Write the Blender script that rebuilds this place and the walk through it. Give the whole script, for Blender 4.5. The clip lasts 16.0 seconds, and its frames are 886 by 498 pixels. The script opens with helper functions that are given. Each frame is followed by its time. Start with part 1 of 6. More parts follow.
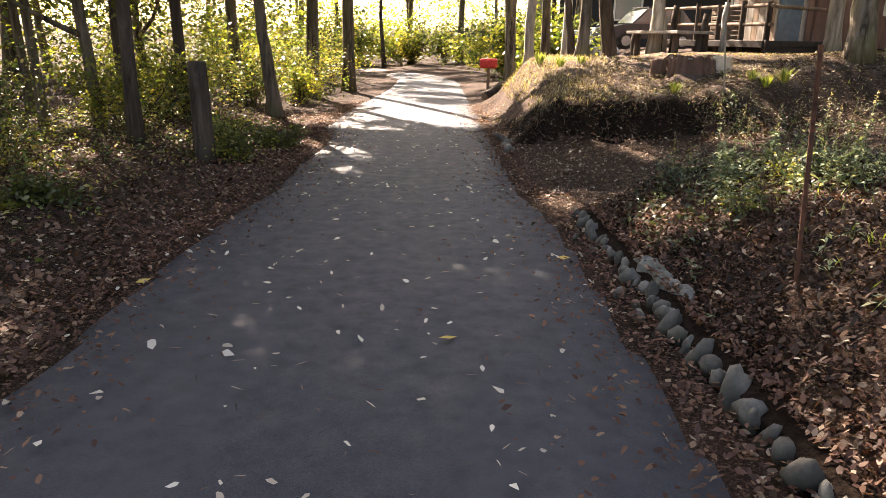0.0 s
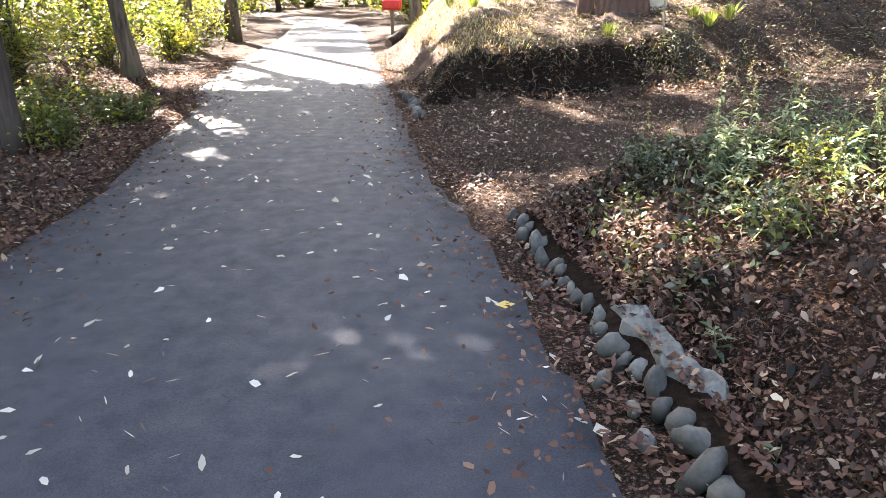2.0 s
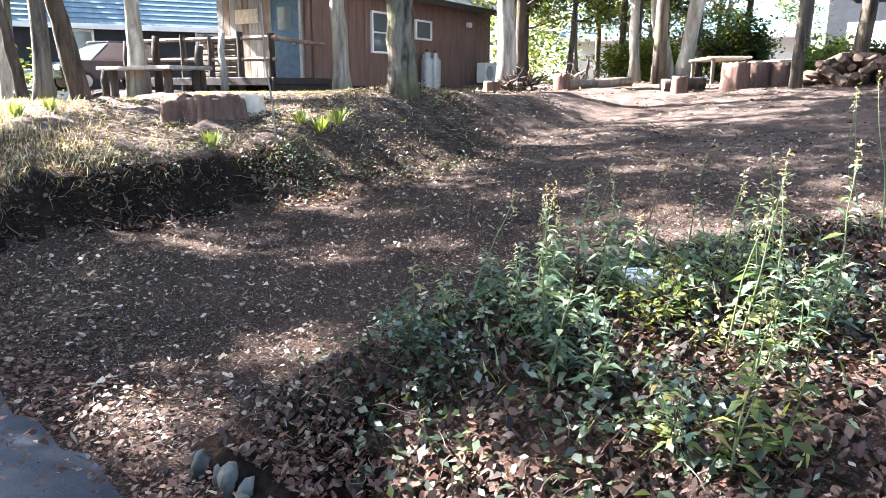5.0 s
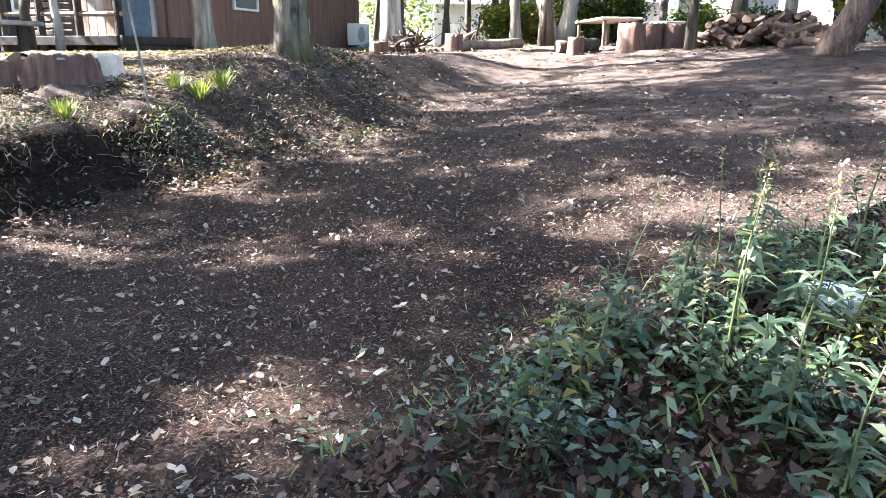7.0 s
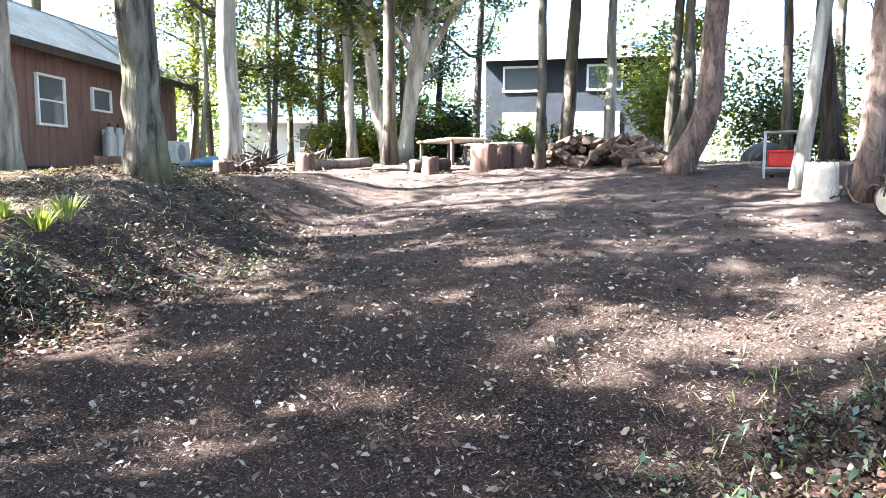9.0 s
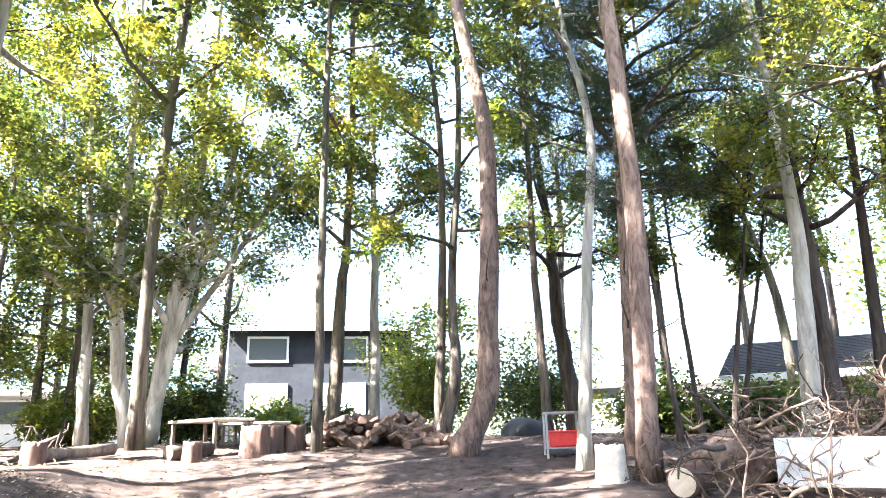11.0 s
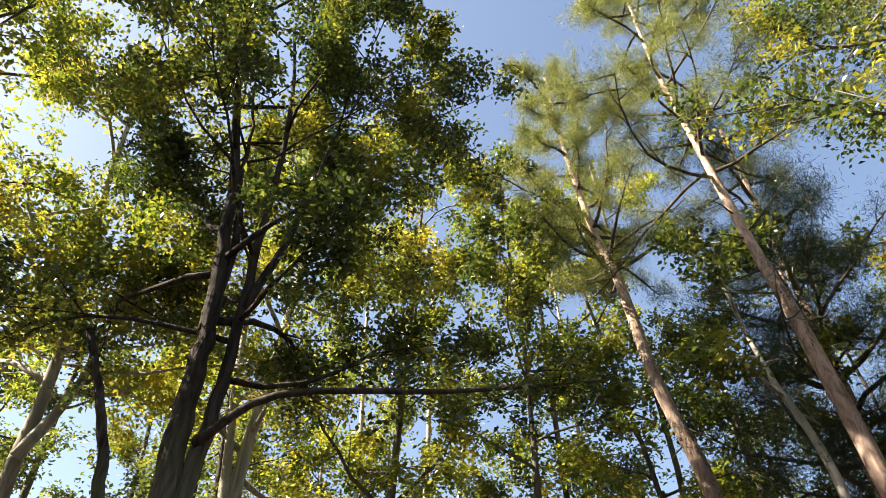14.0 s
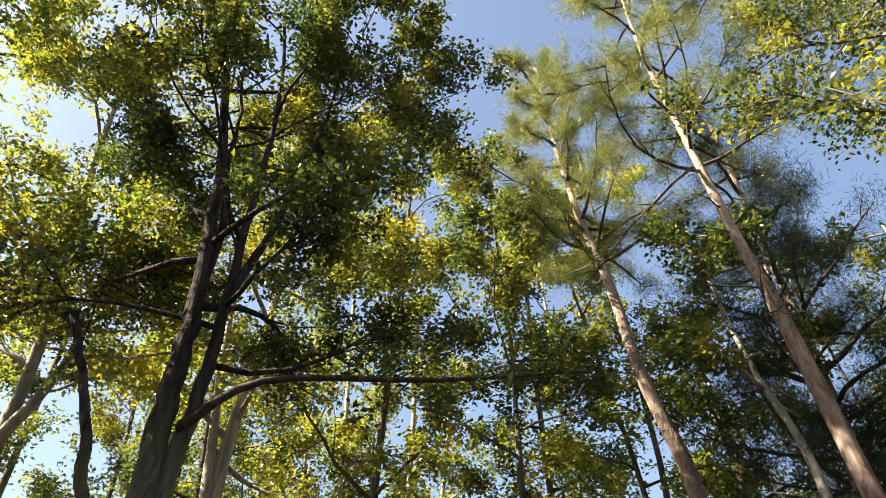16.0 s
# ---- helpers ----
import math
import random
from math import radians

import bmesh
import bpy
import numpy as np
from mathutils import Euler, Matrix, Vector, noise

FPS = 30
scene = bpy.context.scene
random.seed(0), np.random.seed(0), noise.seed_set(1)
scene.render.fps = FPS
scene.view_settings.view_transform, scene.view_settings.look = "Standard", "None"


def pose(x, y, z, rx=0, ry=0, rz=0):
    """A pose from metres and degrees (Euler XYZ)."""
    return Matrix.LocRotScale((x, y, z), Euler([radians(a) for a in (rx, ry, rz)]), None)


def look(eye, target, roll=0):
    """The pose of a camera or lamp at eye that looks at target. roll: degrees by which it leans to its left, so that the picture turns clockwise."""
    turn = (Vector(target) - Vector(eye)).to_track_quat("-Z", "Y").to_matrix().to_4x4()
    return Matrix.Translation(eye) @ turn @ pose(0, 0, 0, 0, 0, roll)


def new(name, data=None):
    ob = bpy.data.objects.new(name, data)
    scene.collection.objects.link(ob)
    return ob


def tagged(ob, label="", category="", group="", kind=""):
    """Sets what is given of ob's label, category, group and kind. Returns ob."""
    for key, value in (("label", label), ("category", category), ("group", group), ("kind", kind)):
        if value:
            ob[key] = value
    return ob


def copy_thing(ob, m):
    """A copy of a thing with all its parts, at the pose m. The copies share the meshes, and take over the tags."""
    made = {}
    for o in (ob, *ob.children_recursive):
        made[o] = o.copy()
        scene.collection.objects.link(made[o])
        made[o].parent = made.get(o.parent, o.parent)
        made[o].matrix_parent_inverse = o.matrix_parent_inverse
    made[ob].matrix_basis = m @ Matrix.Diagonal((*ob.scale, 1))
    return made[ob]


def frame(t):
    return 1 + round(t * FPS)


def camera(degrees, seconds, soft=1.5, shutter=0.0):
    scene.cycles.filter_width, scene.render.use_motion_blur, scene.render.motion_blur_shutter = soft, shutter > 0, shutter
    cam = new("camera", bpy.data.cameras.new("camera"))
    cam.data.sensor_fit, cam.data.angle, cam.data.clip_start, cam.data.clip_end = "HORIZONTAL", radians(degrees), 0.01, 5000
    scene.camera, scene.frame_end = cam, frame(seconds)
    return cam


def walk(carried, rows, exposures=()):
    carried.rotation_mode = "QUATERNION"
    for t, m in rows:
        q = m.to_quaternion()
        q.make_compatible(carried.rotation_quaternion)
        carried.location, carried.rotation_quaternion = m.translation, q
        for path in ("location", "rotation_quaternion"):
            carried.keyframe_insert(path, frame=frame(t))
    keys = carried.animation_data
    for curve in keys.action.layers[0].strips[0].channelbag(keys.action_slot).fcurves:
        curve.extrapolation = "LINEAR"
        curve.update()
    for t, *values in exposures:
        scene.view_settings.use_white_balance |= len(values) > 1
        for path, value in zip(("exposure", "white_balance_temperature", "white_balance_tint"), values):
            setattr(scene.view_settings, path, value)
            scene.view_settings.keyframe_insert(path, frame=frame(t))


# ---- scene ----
FOV = 63.39
cam = camera(FOV, 16.0, soft=0.68)
PATH = [
    (0, look((1.074, -1.325, 1.564), (0.496, 2.469, 0.438), 0.99)),
    (0.5, look((1.039, -0.800, 1.552), (0.473, 2.898, 0.137), 0.78)),
    (1, look((1.021, -0.332, 1.522), (0.612, 3.311, -0.079), 0.27)),
    (1.5, look((1.022, 0.148, 1.536), (0.743, 3.837, 0.016), 0.19)),
    (2, look((0.989, 0.595, 1.532), (0.869, 4.334, 0.118), -0.15)),
    (2.5, look((0.975, 1.034, 1.506), (0.958, 4.812, 0.191), -0.64)),
    (3, look((1.006, 1.369, 1.455), (1.226, 5.163, 0.207), -0.33)),
    (3.5, look((0.950, 1.675, 1.451), (1.424, 5.417, 0.120), 0.26)),
    (4, look((0.943, 1.972, 1.451), (1.807, 5.628, 0.077), -0.37)),
    (4.3, look((0.829, 2.093, 1.464), (2.115, 5.656, 0.179), 1.28)),
    (4.5, look((0.860, 2.215, 1.469), (2.439, 5.741, 0.430), 0.45)),
    (5, look((0.761, 2.545, 1.447), (2.843, 5.846, 0.571), 0.25)),
    (5.2, look((0.775, 2.664, 1.422), (2.995, 5.880, 0.564), -0.07)),
    (7.3, look((0.823, 4.107, 1.342), (3.520, 6.868, 0.289), 0.40)),
    (7.5, look((0.804, 4.256, 1.335), (3.492, 7.023, 0.279), 0.20)),
    (8, look((0.741, 4.604, 1.355), (3.467, 7.343, 0.326), 0.48)),
    (8.5, look((0.748, 4.948, 1.371), (3.814, 7.340, 0.435), -0.77)),
    (8.7, look((0.758, 5.070, 1.375), (3.992, 7.322, 0.690), -0.70)),
    (10.8, look((0.909, 6.316, 1.657), (4.829, 6.786, 2.303), -1.23)),
    (11, look((0.895, 6.296, 1.655), (4.726, 6.837, 2.672), -1.34)),
    (11.2, look((0.897, 6.266, 1.653), (4.571, 6.982, 3.065), -0.72)),
    (11.5, look((0.923, 6.263, 1.627), (4.318, 7.225, 3.512), -0.80)),
    (12, look((0.921, 6.263, 1.625), (4.041, 7.433, 3.839), -1.02)),
    (12.5, look((0.922, 6.263, 1.624), (3.772, 7.463, 4.161), -1.23)),
    (13, look((0.921, 6.263, 1.624), (3.589, 7.410, 4.375), -1.37)),
    (13.5, look((0.921, 6.262, 1.624), (3.501, 7.427, 4.450), -1.23)),
    (14, look((0.922, 6.262, 1.625), (3.463, 7.477, 4.466), -1.25)),
    (14.5, look((0.923, 6.262, 1.626), (3.465, 7.488, 4.460), -1.14)),
    (15, look((0.921, 6.261, 1.624), (3.471, 7.481, 4.454), -1.42)),
    (15.5, look((0.921, 6.262, 1.624), (3.505, 7.460, 4.432), -1.49)),
    (16, look((0.923, 6.262, 1.626), (3.532, 7.435, 4.422), -1.25)),
]
walk(cam, PATH, [(0.0, 3.12, 7900, 21), (0.5, 3.42, 7700, 20), (1.0, 3.97, 7400, 19), (1.5, 4.22, 7000, 18), (2.5, 4.22, 6700, 17), (3.5, 4.05, 6500, 16), (4.5, 4.15, 5950, 14),
                (5.2, 4.10, 5700, 13), (7.3, 4.15, 5600, 11), (8.7, 4.20, 5500, 9), (10.8, 4.65, 5850, 11), (11.2, 4.30, 5850, 12), (12.0, 3.30, 6350, 15), (13.0, 2.45, 7000, 11), (16.0, 2.45, 7000, 11)])

# ---- daylight ----
SUN = Vector((-0.58, 0.81, 0.84)).normalized()
world = bpy.data.worlds.new("world")
scene.world = world
world.use_nodes = True
sky = world.node_tree.nodes.new("ShaderNodeTexSky")
sky.sky_type = "NISHITA"
sky.sun_disc = False
sky.sun_elevation = math.asin(SUN.z)
sky.sun_rotation = math.atan2(SUN.x, SUN.y)
sky.air_density = 1.0
sky.dust_density = 1.8
sky.ozone_density = 0.6
background = world.node_tree.nodes["Background"]
world.node_tree.links.new(sky.outputs["Color"], background.inputs["Color"])
background.inputs["Strength"].default_value = 0.063
sun = new("sun", bpy.data.lights.new("sun", "SUN"))
sun.data.energy = 5.0
sun.data.angle = radians(0.53)
sun.data.color = (1.0, 0.93, 0.82)
sun.matrix_world = look((0, 0, 30), Vector((0, 0, 30)) - SUN)


# ---- materials ----
def nodes_of(name):
    m = bpy.data.materials.new(name)
    m.use_nodes = True
    nt = m.node_tree
    return m, nt, nt.nodes["Principled BSDF"], nt.nodes["Material Output"]


def ramp(nt, source, stops):
    r = nt.nodes.new("ShaderNodeValToRGB")
    while len(r.color_ramp.elements) < len(stops):
        r.color_ramp.elements.new(0.5)
    for e, (at, c) in zip(r.color_ramp.elements, stops):
        e.position, e.color = at, (*c, 1)
    nt.links.new(source, r.inputs[0])
    return r.outputs[0]


def noise_tex(nt, scale, detail=6, coords="Object", stretch=(1, 1, 1), rough=0.6, distort=0.0):
    tc, mp, n = nt.nodes.new("ShaderNodeTexCoord"), nt.nodes.new("ShaderNodeMapping"), nt.nodes.new("ShaderNodeTexNoise")
    mp.inputs["Scale"].default_value = stretch
    n.inputs["Scale"].default_value, n.inputs["Detail"].default_value = scale, detail
    n.inputs["Roughness"].default_value, n.inputs["Distortion"].default_value = rough, distort
    nt.links.new(tc.outputs[coords], mp.inputs[0])
    nt.links.new(mp.outputs[0], n.inputs[0])
    return n.outputs[0]


def mixed(nt, mode, fac, a, b):
    x = nt.nodes.new("ShaderNodeMix")
    x.data_type, x.blend_type = "RGBA", mode
    for value, socket in ((fac, x.inputs[0]), (a, x.inputs[6]), (b, x.inputs[7])):
        if isinstance(value, (int, float)):
            socket.default_value = value
        elif isinstance(value, tuple):
            socket.default_value = (*value, 1)
        else:
            nt.links.new(value, socket)
    return x.outputs[2]


def bump(nt, height, strength, distance, bsdf):
    b = nt.nodes.new("ShaderNodeBump")
    b.inputs["Strength"].default_value, b.inputs["Distance"].default_value = strength, distance
    nt.links.new(height, b.inputs["Height"])
    nt.links.new(b.outputs[0], bsdf.inputs["Normal"])


def surface(name, dark, light, scale=8.0, rough=0.85, stretch=(1, 1, 1), relief=0.4, depth=0.01, big=0.6, metal=0.0, blotch=None, vary=0.0, sheen=0.3):
    """A worn surface: fine grain between two colours, and broad blotches over it."""
    m, nt, bsdf, _ = nodes_of(name)
    fine = noise_tex(nt, scale, 8, "Object", stretch)
    broad = noise_tex(nt, scale * 0.13, 4, "Object", stretch)
    colour = ramp(nt, fine, [(0.3, dark), (0.7, light)])
    low = blotch or tuple(c * 0.55 for c in dark)
    fac = ramp(nt, broad, [(0.42, (0, 0, 0)), (0.68, (big, big, big))])
    colour = mixed(nt, "MIX", fac, colour, low)
    if vary:
        info = nt.nodes.new("ShaderNodeObjectInfo")
        tone = ramp(nt, info.outputs["Random"], [(0.0, (1 - vary,) * 3), (1.0, (1, 1, 1))])
        colour = mixed(nt, "MULTIPLY", 1.0, colour, tone)
    nt.links.new(colour, bsdf.inputs["Base Color"])
    bsdf.inputs["Roughness"].default_value, bsdf.inputs["Metallic"].default_value = rough, metal
    bsdf.inputs["Specular IOR Level"].default_value = sheen
    bump(nt, fine, relief, depth, bsdf)
    return m


def bark(name, dark, light, moss=None, scale=9.0, depth=0.03, high=None):
    m, nt, bsdf, _ = nodes_of(name)
    ridges = noise_tex(nt, scale, 6, "Object", (1, 1, 0.16), 0.65, 0.6)
    patches = noise_tex(nt, 1.7, 5, "Object", (1, 1, 0.5))
    colour = ramp(nt, ridges, [(0.35, dark), (0.62, light)])
    spot = moss or tuple(0.6 * a + 0.4 * b for a, b in zip(light, dark))
    colour = mixed(nt, "MIX", ramp(nt, patches, [(0.45, (0, 0, 0)), (0.62, (0.7, 0.7, 0.7))]), colour, spot)
    # high: darker tones up the stem, the crown's shade put into the colour
    if high:
        tc, sep, rise = nt.nodes.new("ShaderNodeTexCoord"), nt.nodes.new("ShaderNodeSeparateXYZ"), nt.nodes.new("ShaderNodeMapRange")
        rise.inputs[1].default_value, rise.inputs[2].default_value = 3.0, 5.2
        nt.links.new(tc.outputs["Object"], sep.inputs[0])
        nt.links.new(sep.outputs[2], rise.inputs[0])
        colour = mixed(nt, "MIX", rise.outputs[0], colour, ramp(nt, ridges, [(0.35, high[0]), (0.62, high[1])]))
    info = nt.nodes.new("ShaderNodeObjectInfo")
    colour = mixed(nt, "MULTIPLY", 1.0, colour, ramp(nt, info.outputs["Random"], [(0.0, (0.72, 0.70, 0.68)), (1.0, (1, 1, 1))]))
    nt.links.new(colour, bsdf.inputs["Base Color"])
    bsdf.inputs["Roughness"].default_value = 0.9
    bsdf.inputs["Specular IOR Level"].default_value = 0.15
    bump(nt, ridges, 0.9, depth, bsdf)
    return m


def pine_bark(name):
    """Grey plates low down, orange-red and flaky higher up."""
    m, nt, bsdf, _ = nodes_of(name)
    tc, sep = nt.nodes.new("ShaderNodeTexCoord"), nt.nodes.new("ShaderNodeSeparateXYZ")
    nt.links.new(tc.outputs["Object"], sep.inputs[0])
    ridges = noise_tex(nt, 11, 6, "Object", (1, 1, 0.3), 0.7, 0.8)
    low = ramp(nt, ridges, [(0.35, (0.055, 0.038, 0.031)), (0.62, (0.24, 0.165, 0.13))])
    top = ramp(nt, ridges, [(0.33, (0.12, 0.078, 0.058)), (0.6, (0.42, 0.31, 0.24))])
    rise = nt.nodes.new("ShaderNodeMapRange")
    rise.inputs[1].default_value, rise.inputs[2].default_value = 3.0, 9.0
    nt.links.new(sep.outputs[2], rise.inputs[0])
    nt.links.new(mixed(nt, "MIX", rise.outputs[0], low, top), bsdf.inputs["Base Color"])
    bsdf.inputs["Roughness"].default_value = 0.88
    bsdf.inputs["Specular IOR Level"].default_value = 0.15
    bump(nt, ridges, 0.8, 0.02, bsdf)
    return m


def leaf(name, stops, through_light=0.45, gloss=0.06, rough=0.45, turning=None):
    """Thin leaves: each one has a tone of its own and lets light through."""
    m, nt, bsdf, out = nodes_of(name)
    nt.nodes.remove(bsdf)
    geo = nt.nodes.new("ShaderNodeNewGeometry")
    colour = ramp(nt, geo.outputs["Random Per Island"], stops)
    patch = noise_tex(nt, 0.9, 3)
    colour = mixed(nt, "MULTIPLY", 1.0, colour, ramp(nt, patch, [(0.35, (0.7, 0.75, 0.7)), (0.65, (1.0, 1.0, 1.0))]))
    if turning:
        boughs = noise_tex(nt, 0.75, 3)
        colour = mixed(nt, "MIX", ramp(nt, boughs, [(0.52, (0, 0, 0)), (0.66, (0.85, 0.85, 0.85))]), colour, turning)
    d, t, g = (nt.nodes.new("ShaderNodeBsdf" + k) for k in ("Diffuse", "Translucent", "Glossy"))
    g.inputs["Roughness"].default_value = rough
    nt.links.new(colour, d.inputs[0])
    warm = mixed(nt, "MULTIPLY", 1.0, colour, (1.58, 1.45, 0.8))
    nt.links.new(warm, t.inputs[0])
    a, b = nt.nodes.new("ShaderNodeMixShader"), nt.nodes.new("ShaderNodeMixShader")
    a.inputs[0].default_value, b.inputs[0].default_value = through_light, gloss
    nt.links.new(d.outputs[0], a.inputs[1])
    nt.links.new(t.outputs[0], a.inputs[2])
    nt.links.new(a.outputs[0], b.inputs[1])
    nt.links.new(g.outputs[0], b.inputs[2])
    nt.links.new(b.outputs[0], out.inputs[0])
    return m


def asphalt():
    m, nt, bsdf, _ = nodes_of("asphalt")
    fine = noise_tex(nt, 160, 3)
    mid = noise_tex(nt, 7, 8)
    wear = noise_tex(nt, 0.9, 5, "Object", (1.6, 0.25, 1))
    colour = ramp(nt, fine, [(0.3, (0.0095, 0.0135, 0.021)), (0.72, (0.037, 0.047, 0.066))])
    colour = mixed(nt, "MIX", ramp(nt, wear, [(0.40, (0, 0, 0)), (0.66, (0.5, 0.5, 0.5))]), colour, (0.036, 0.042, 0.056))
    colour = mixed(nt, "MIX", ramp(nt, mid, [(0.55, (0, 0, 0)), (0.75, (0.35, 0.35, 0.35))]), colour, (0.019, 0.019, 0.020))
    nt.links.new(colour, bsdf.inputs["Base Color"])
    nt.links.new(ramp(nt, mid, [(0.3, (0.55,) * 3), (0.7, (0.78,) * 3)]), bsdf.inputs["Roughness"])
    bsdf.inputs["Specular IOR Level"].default_value = 0.3
    bump(nt, fine, 0.5, 0.004, bsdf)
    return m


def soil():
    m, nt, bsdf, _ = nodes_of("forest_soil")
    fine, mid, broad = noise_tex(nt, 70, 6, "Object", (1, 1, 1), 0.7), noise_tex(nt, 6, 8), noise_tex(nt, 0.55, 5)
    colour = ramp(nt, fine, [(0.40, (0.007, 0.005, 0.004)), (0.54, (0.034, 0.022, 0.017)), (0.68, (0.24, 0.165, 0.125))])
    colour = mixed(nt, "MIX", ramp(nt, mid, [(0.45, (0, 0, 0)), (0.66, (0.3, 0.3, 0.3))]), colour, (0.05, 0.030, 0.022))
    colour = mixed(nt, "MIX", ramp(nt, broad, [(0.45, (0, 0, 0)), (0.65, (0.22, 0.22, 0.22))]), colour, (0.15, 0.095, 0.07))
    # bare dusty earth where the clearing is worn; also pales the bank top
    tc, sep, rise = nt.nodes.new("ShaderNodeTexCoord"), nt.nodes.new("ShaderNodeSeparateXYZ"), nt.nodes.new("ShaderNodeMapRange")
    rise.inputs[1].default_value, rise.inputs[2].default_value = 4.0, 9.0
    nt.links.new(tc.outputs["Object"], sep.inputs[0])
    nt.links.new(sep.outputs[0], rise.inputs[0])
    # sandy bank top, paled further to paint the sunlight it lacks
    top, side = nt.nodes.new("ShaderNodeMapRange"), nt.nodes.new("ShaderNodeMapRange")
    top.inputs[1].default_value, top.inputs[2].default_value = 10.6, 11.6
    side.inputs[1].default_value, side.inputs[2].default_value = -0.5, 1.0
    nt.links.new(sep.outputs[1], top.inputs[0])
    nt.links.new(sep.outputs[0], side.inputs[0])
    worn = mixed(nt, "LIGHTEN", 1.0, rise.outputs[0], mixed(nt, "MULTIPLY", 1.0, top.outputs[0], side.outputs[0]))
    sunlit_dust = ramp(nt, mid, [(0.32, (0.055, 0.04, 0.034)), (0.68, (0.175, 0.132, 0.112))])
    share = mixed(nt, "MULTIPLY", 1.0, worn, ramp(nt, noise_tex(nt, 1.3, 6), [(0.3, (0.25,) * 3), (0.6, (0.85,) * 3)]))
    colour = mixed(nt, "MIX", share, colour, sunlit_dust)
    nt.links.new(colour, bsdf.inputs["Base Color"])
    bsdf.inputs["Roughness"].default_value = 0.95
    bsdf.inputs["Specular IOR Level"].default_value = 0.1
    bump(nt, mixed(nt, "ADD", 0.6, fine, mid), 0.8, 0.03, bsdf)
    return m


def siding(name, dark, light, pitch):
    """Boards painted in one colour, with dark joints."""
    m, nt, bsdf, _ = nodes_of(name)
    fine = noise_tex(nt, 9, 7, "Object", (1, 1, 0.15))
    colour = ramp(nt, fine, [(0.3, dark), (0.7, light)])
    nt.links.new(colour, bsdf.inputs["Base Color"])
    bsdf.inputs["Roughness"].default_value = 0.7
    bump(nt, fine, 0.3, 0.006, bsdf)
    return m


def glass():
    m, nt, bsdf, _ = nodes_of("window_glass")
    bsdf.inputs["Base Color"].default_value = (0.10, 0.12, 0.13, 1)
    bsdf.inputs["Roughness"].default_value = 0.06
    bsdf.inputs["Specular IOR Level"].default_value = 0.7
    return m


ASPHALT, SOIL, GLASS = asphalt(), soil(), glass()
BARK = bark("grey_bark", (0.035, 0.029, 0.024), (0.19, 0.155, 0.125), (0.13, 0.13, 0.075))
# mossy foot; from 3 m upwards the bark is darkened to paint crown shade
MOSS_BARK = bark("mossy_bark_shaded_top", (0.026, 0.021, 0.016), (0.28, 0.24, 0.19), (0.165, 0.165, 0.08), 11.0, 0.07, ((0.014, 0.011, 0.009), (0.068, 0.052, 0.041)))
OAK_BARK = bark("oak_bark", (0.026, 0.020, 0.016), (0.125, 0.095, 0.075), (0.10, 0.092, 0.055), 8.0, 0.035)
PALE_BARK = bark("pale_bark", (0.16, 0.145, 0.12), (0.52, 0.48, 0.42), (0.30, 0.29, 0.22), 7.0, 0.015)
DARK_BARK = bark("dark_bark", (0.025, 0.02, 0.018), (0.11, 0.085, 0.07), (0.07, 0.06, 0.05))
PINE_BARK = pine_bark("pine_bark")
GREEN_LEAF = leaf("broad_leaves", [(0.0, (0.028, 0.05, 0.014)), (0.5, (0.06, 0.09, 0.022)), (1.0, (0.14, 0.155, 0.033))], 0.48, 0.05, 0.32, turning=(0.27, 0.27, 0.045))
LIME_LEAF = leaf("autumn_leaves", [(0.0, (0.07, 0.12, 0.025)), (0.5, (0.15, 0.19, 0.035)), (1.0, (0.28, 0.27, 0.045))], 0.52, 0.05, 0.32, turning=(0.36, 0.30, 0.05))
# darker variant of the broad leaves; the crown's shaded underside is in the colour
OAK_LEAF = leaf("shaded_oak_leaves", [(0.0, (0.018, 0.034, 0.011)), (0.6, (0.042, 0.068, 0.019)), (1.0, (0.12, 0.14, 0.03))], 0.46, 0.05, 0.32, turning=(0.30, 0.29, 0.045))
SHRUB_LEAF = leaf("shrub_leaves", [(0.0, (0.04, 0.085, 0.02)), (0.5, (0.11, 0.15, 0.035)), (0.8, (0.28, 0.27, 0.07)), (1.0, (0.40, 0.30, 0.10))], 0.45)
WEED_LEAF = leaf("weed_leaves", [(0.0, (0.045, 0.08, 0.05)), (0.5, (0.10, 0.145, 0.085)), (0.85, (0.20, 0.23, 0.13)), (1.0, (0.36, 0.36, 0.23))], 0.32, 0.06)
NEEDLE = leaf("pine_needles", [(0.0, (0.035, 0.065, 0.025)), (0.5, (0.09, 0.12, 0.04)), (1.0, (0.28, 0.26, 0.09))], 0.42, 0.05)
# darker copy of the pine needles, shade of the boughs put into its tones
SHADED_NEEDLE = leaf("shaded_needles", [(0.0, (0.008, 0.02, 0.01)), (1.0, (0.03, 0.052, 0.022))], 0.2, 0.04)
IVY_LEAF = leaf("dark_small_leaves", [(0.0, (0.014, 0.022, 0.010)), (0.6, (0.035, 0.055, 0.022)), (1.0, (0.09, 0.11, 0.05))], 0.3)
DRY_LEAF = leaf("fallen_leaves", [(0.0, (0.026, 0.015, 0.010)), (0.42, (0.07, 0.042, 0.029)), (0.74, (0.17, 0.115, 0.083)), (0.92, (0.36, 0.28, 0.215)), (1.0, (0.52, 0.45, 0.37))], 0.12, 0.03, 0.6)
CHIP = leaf("bark_chips", [(0.0, (0.045, 0.026, 0.018)), (0.45, (0.10, 0.064, 0.046)), (0.82, (0.23, 0.165, 0.125)), (1.0, (0.46, 0.37, 0.30))], 0.08, 0.02, 0.6)
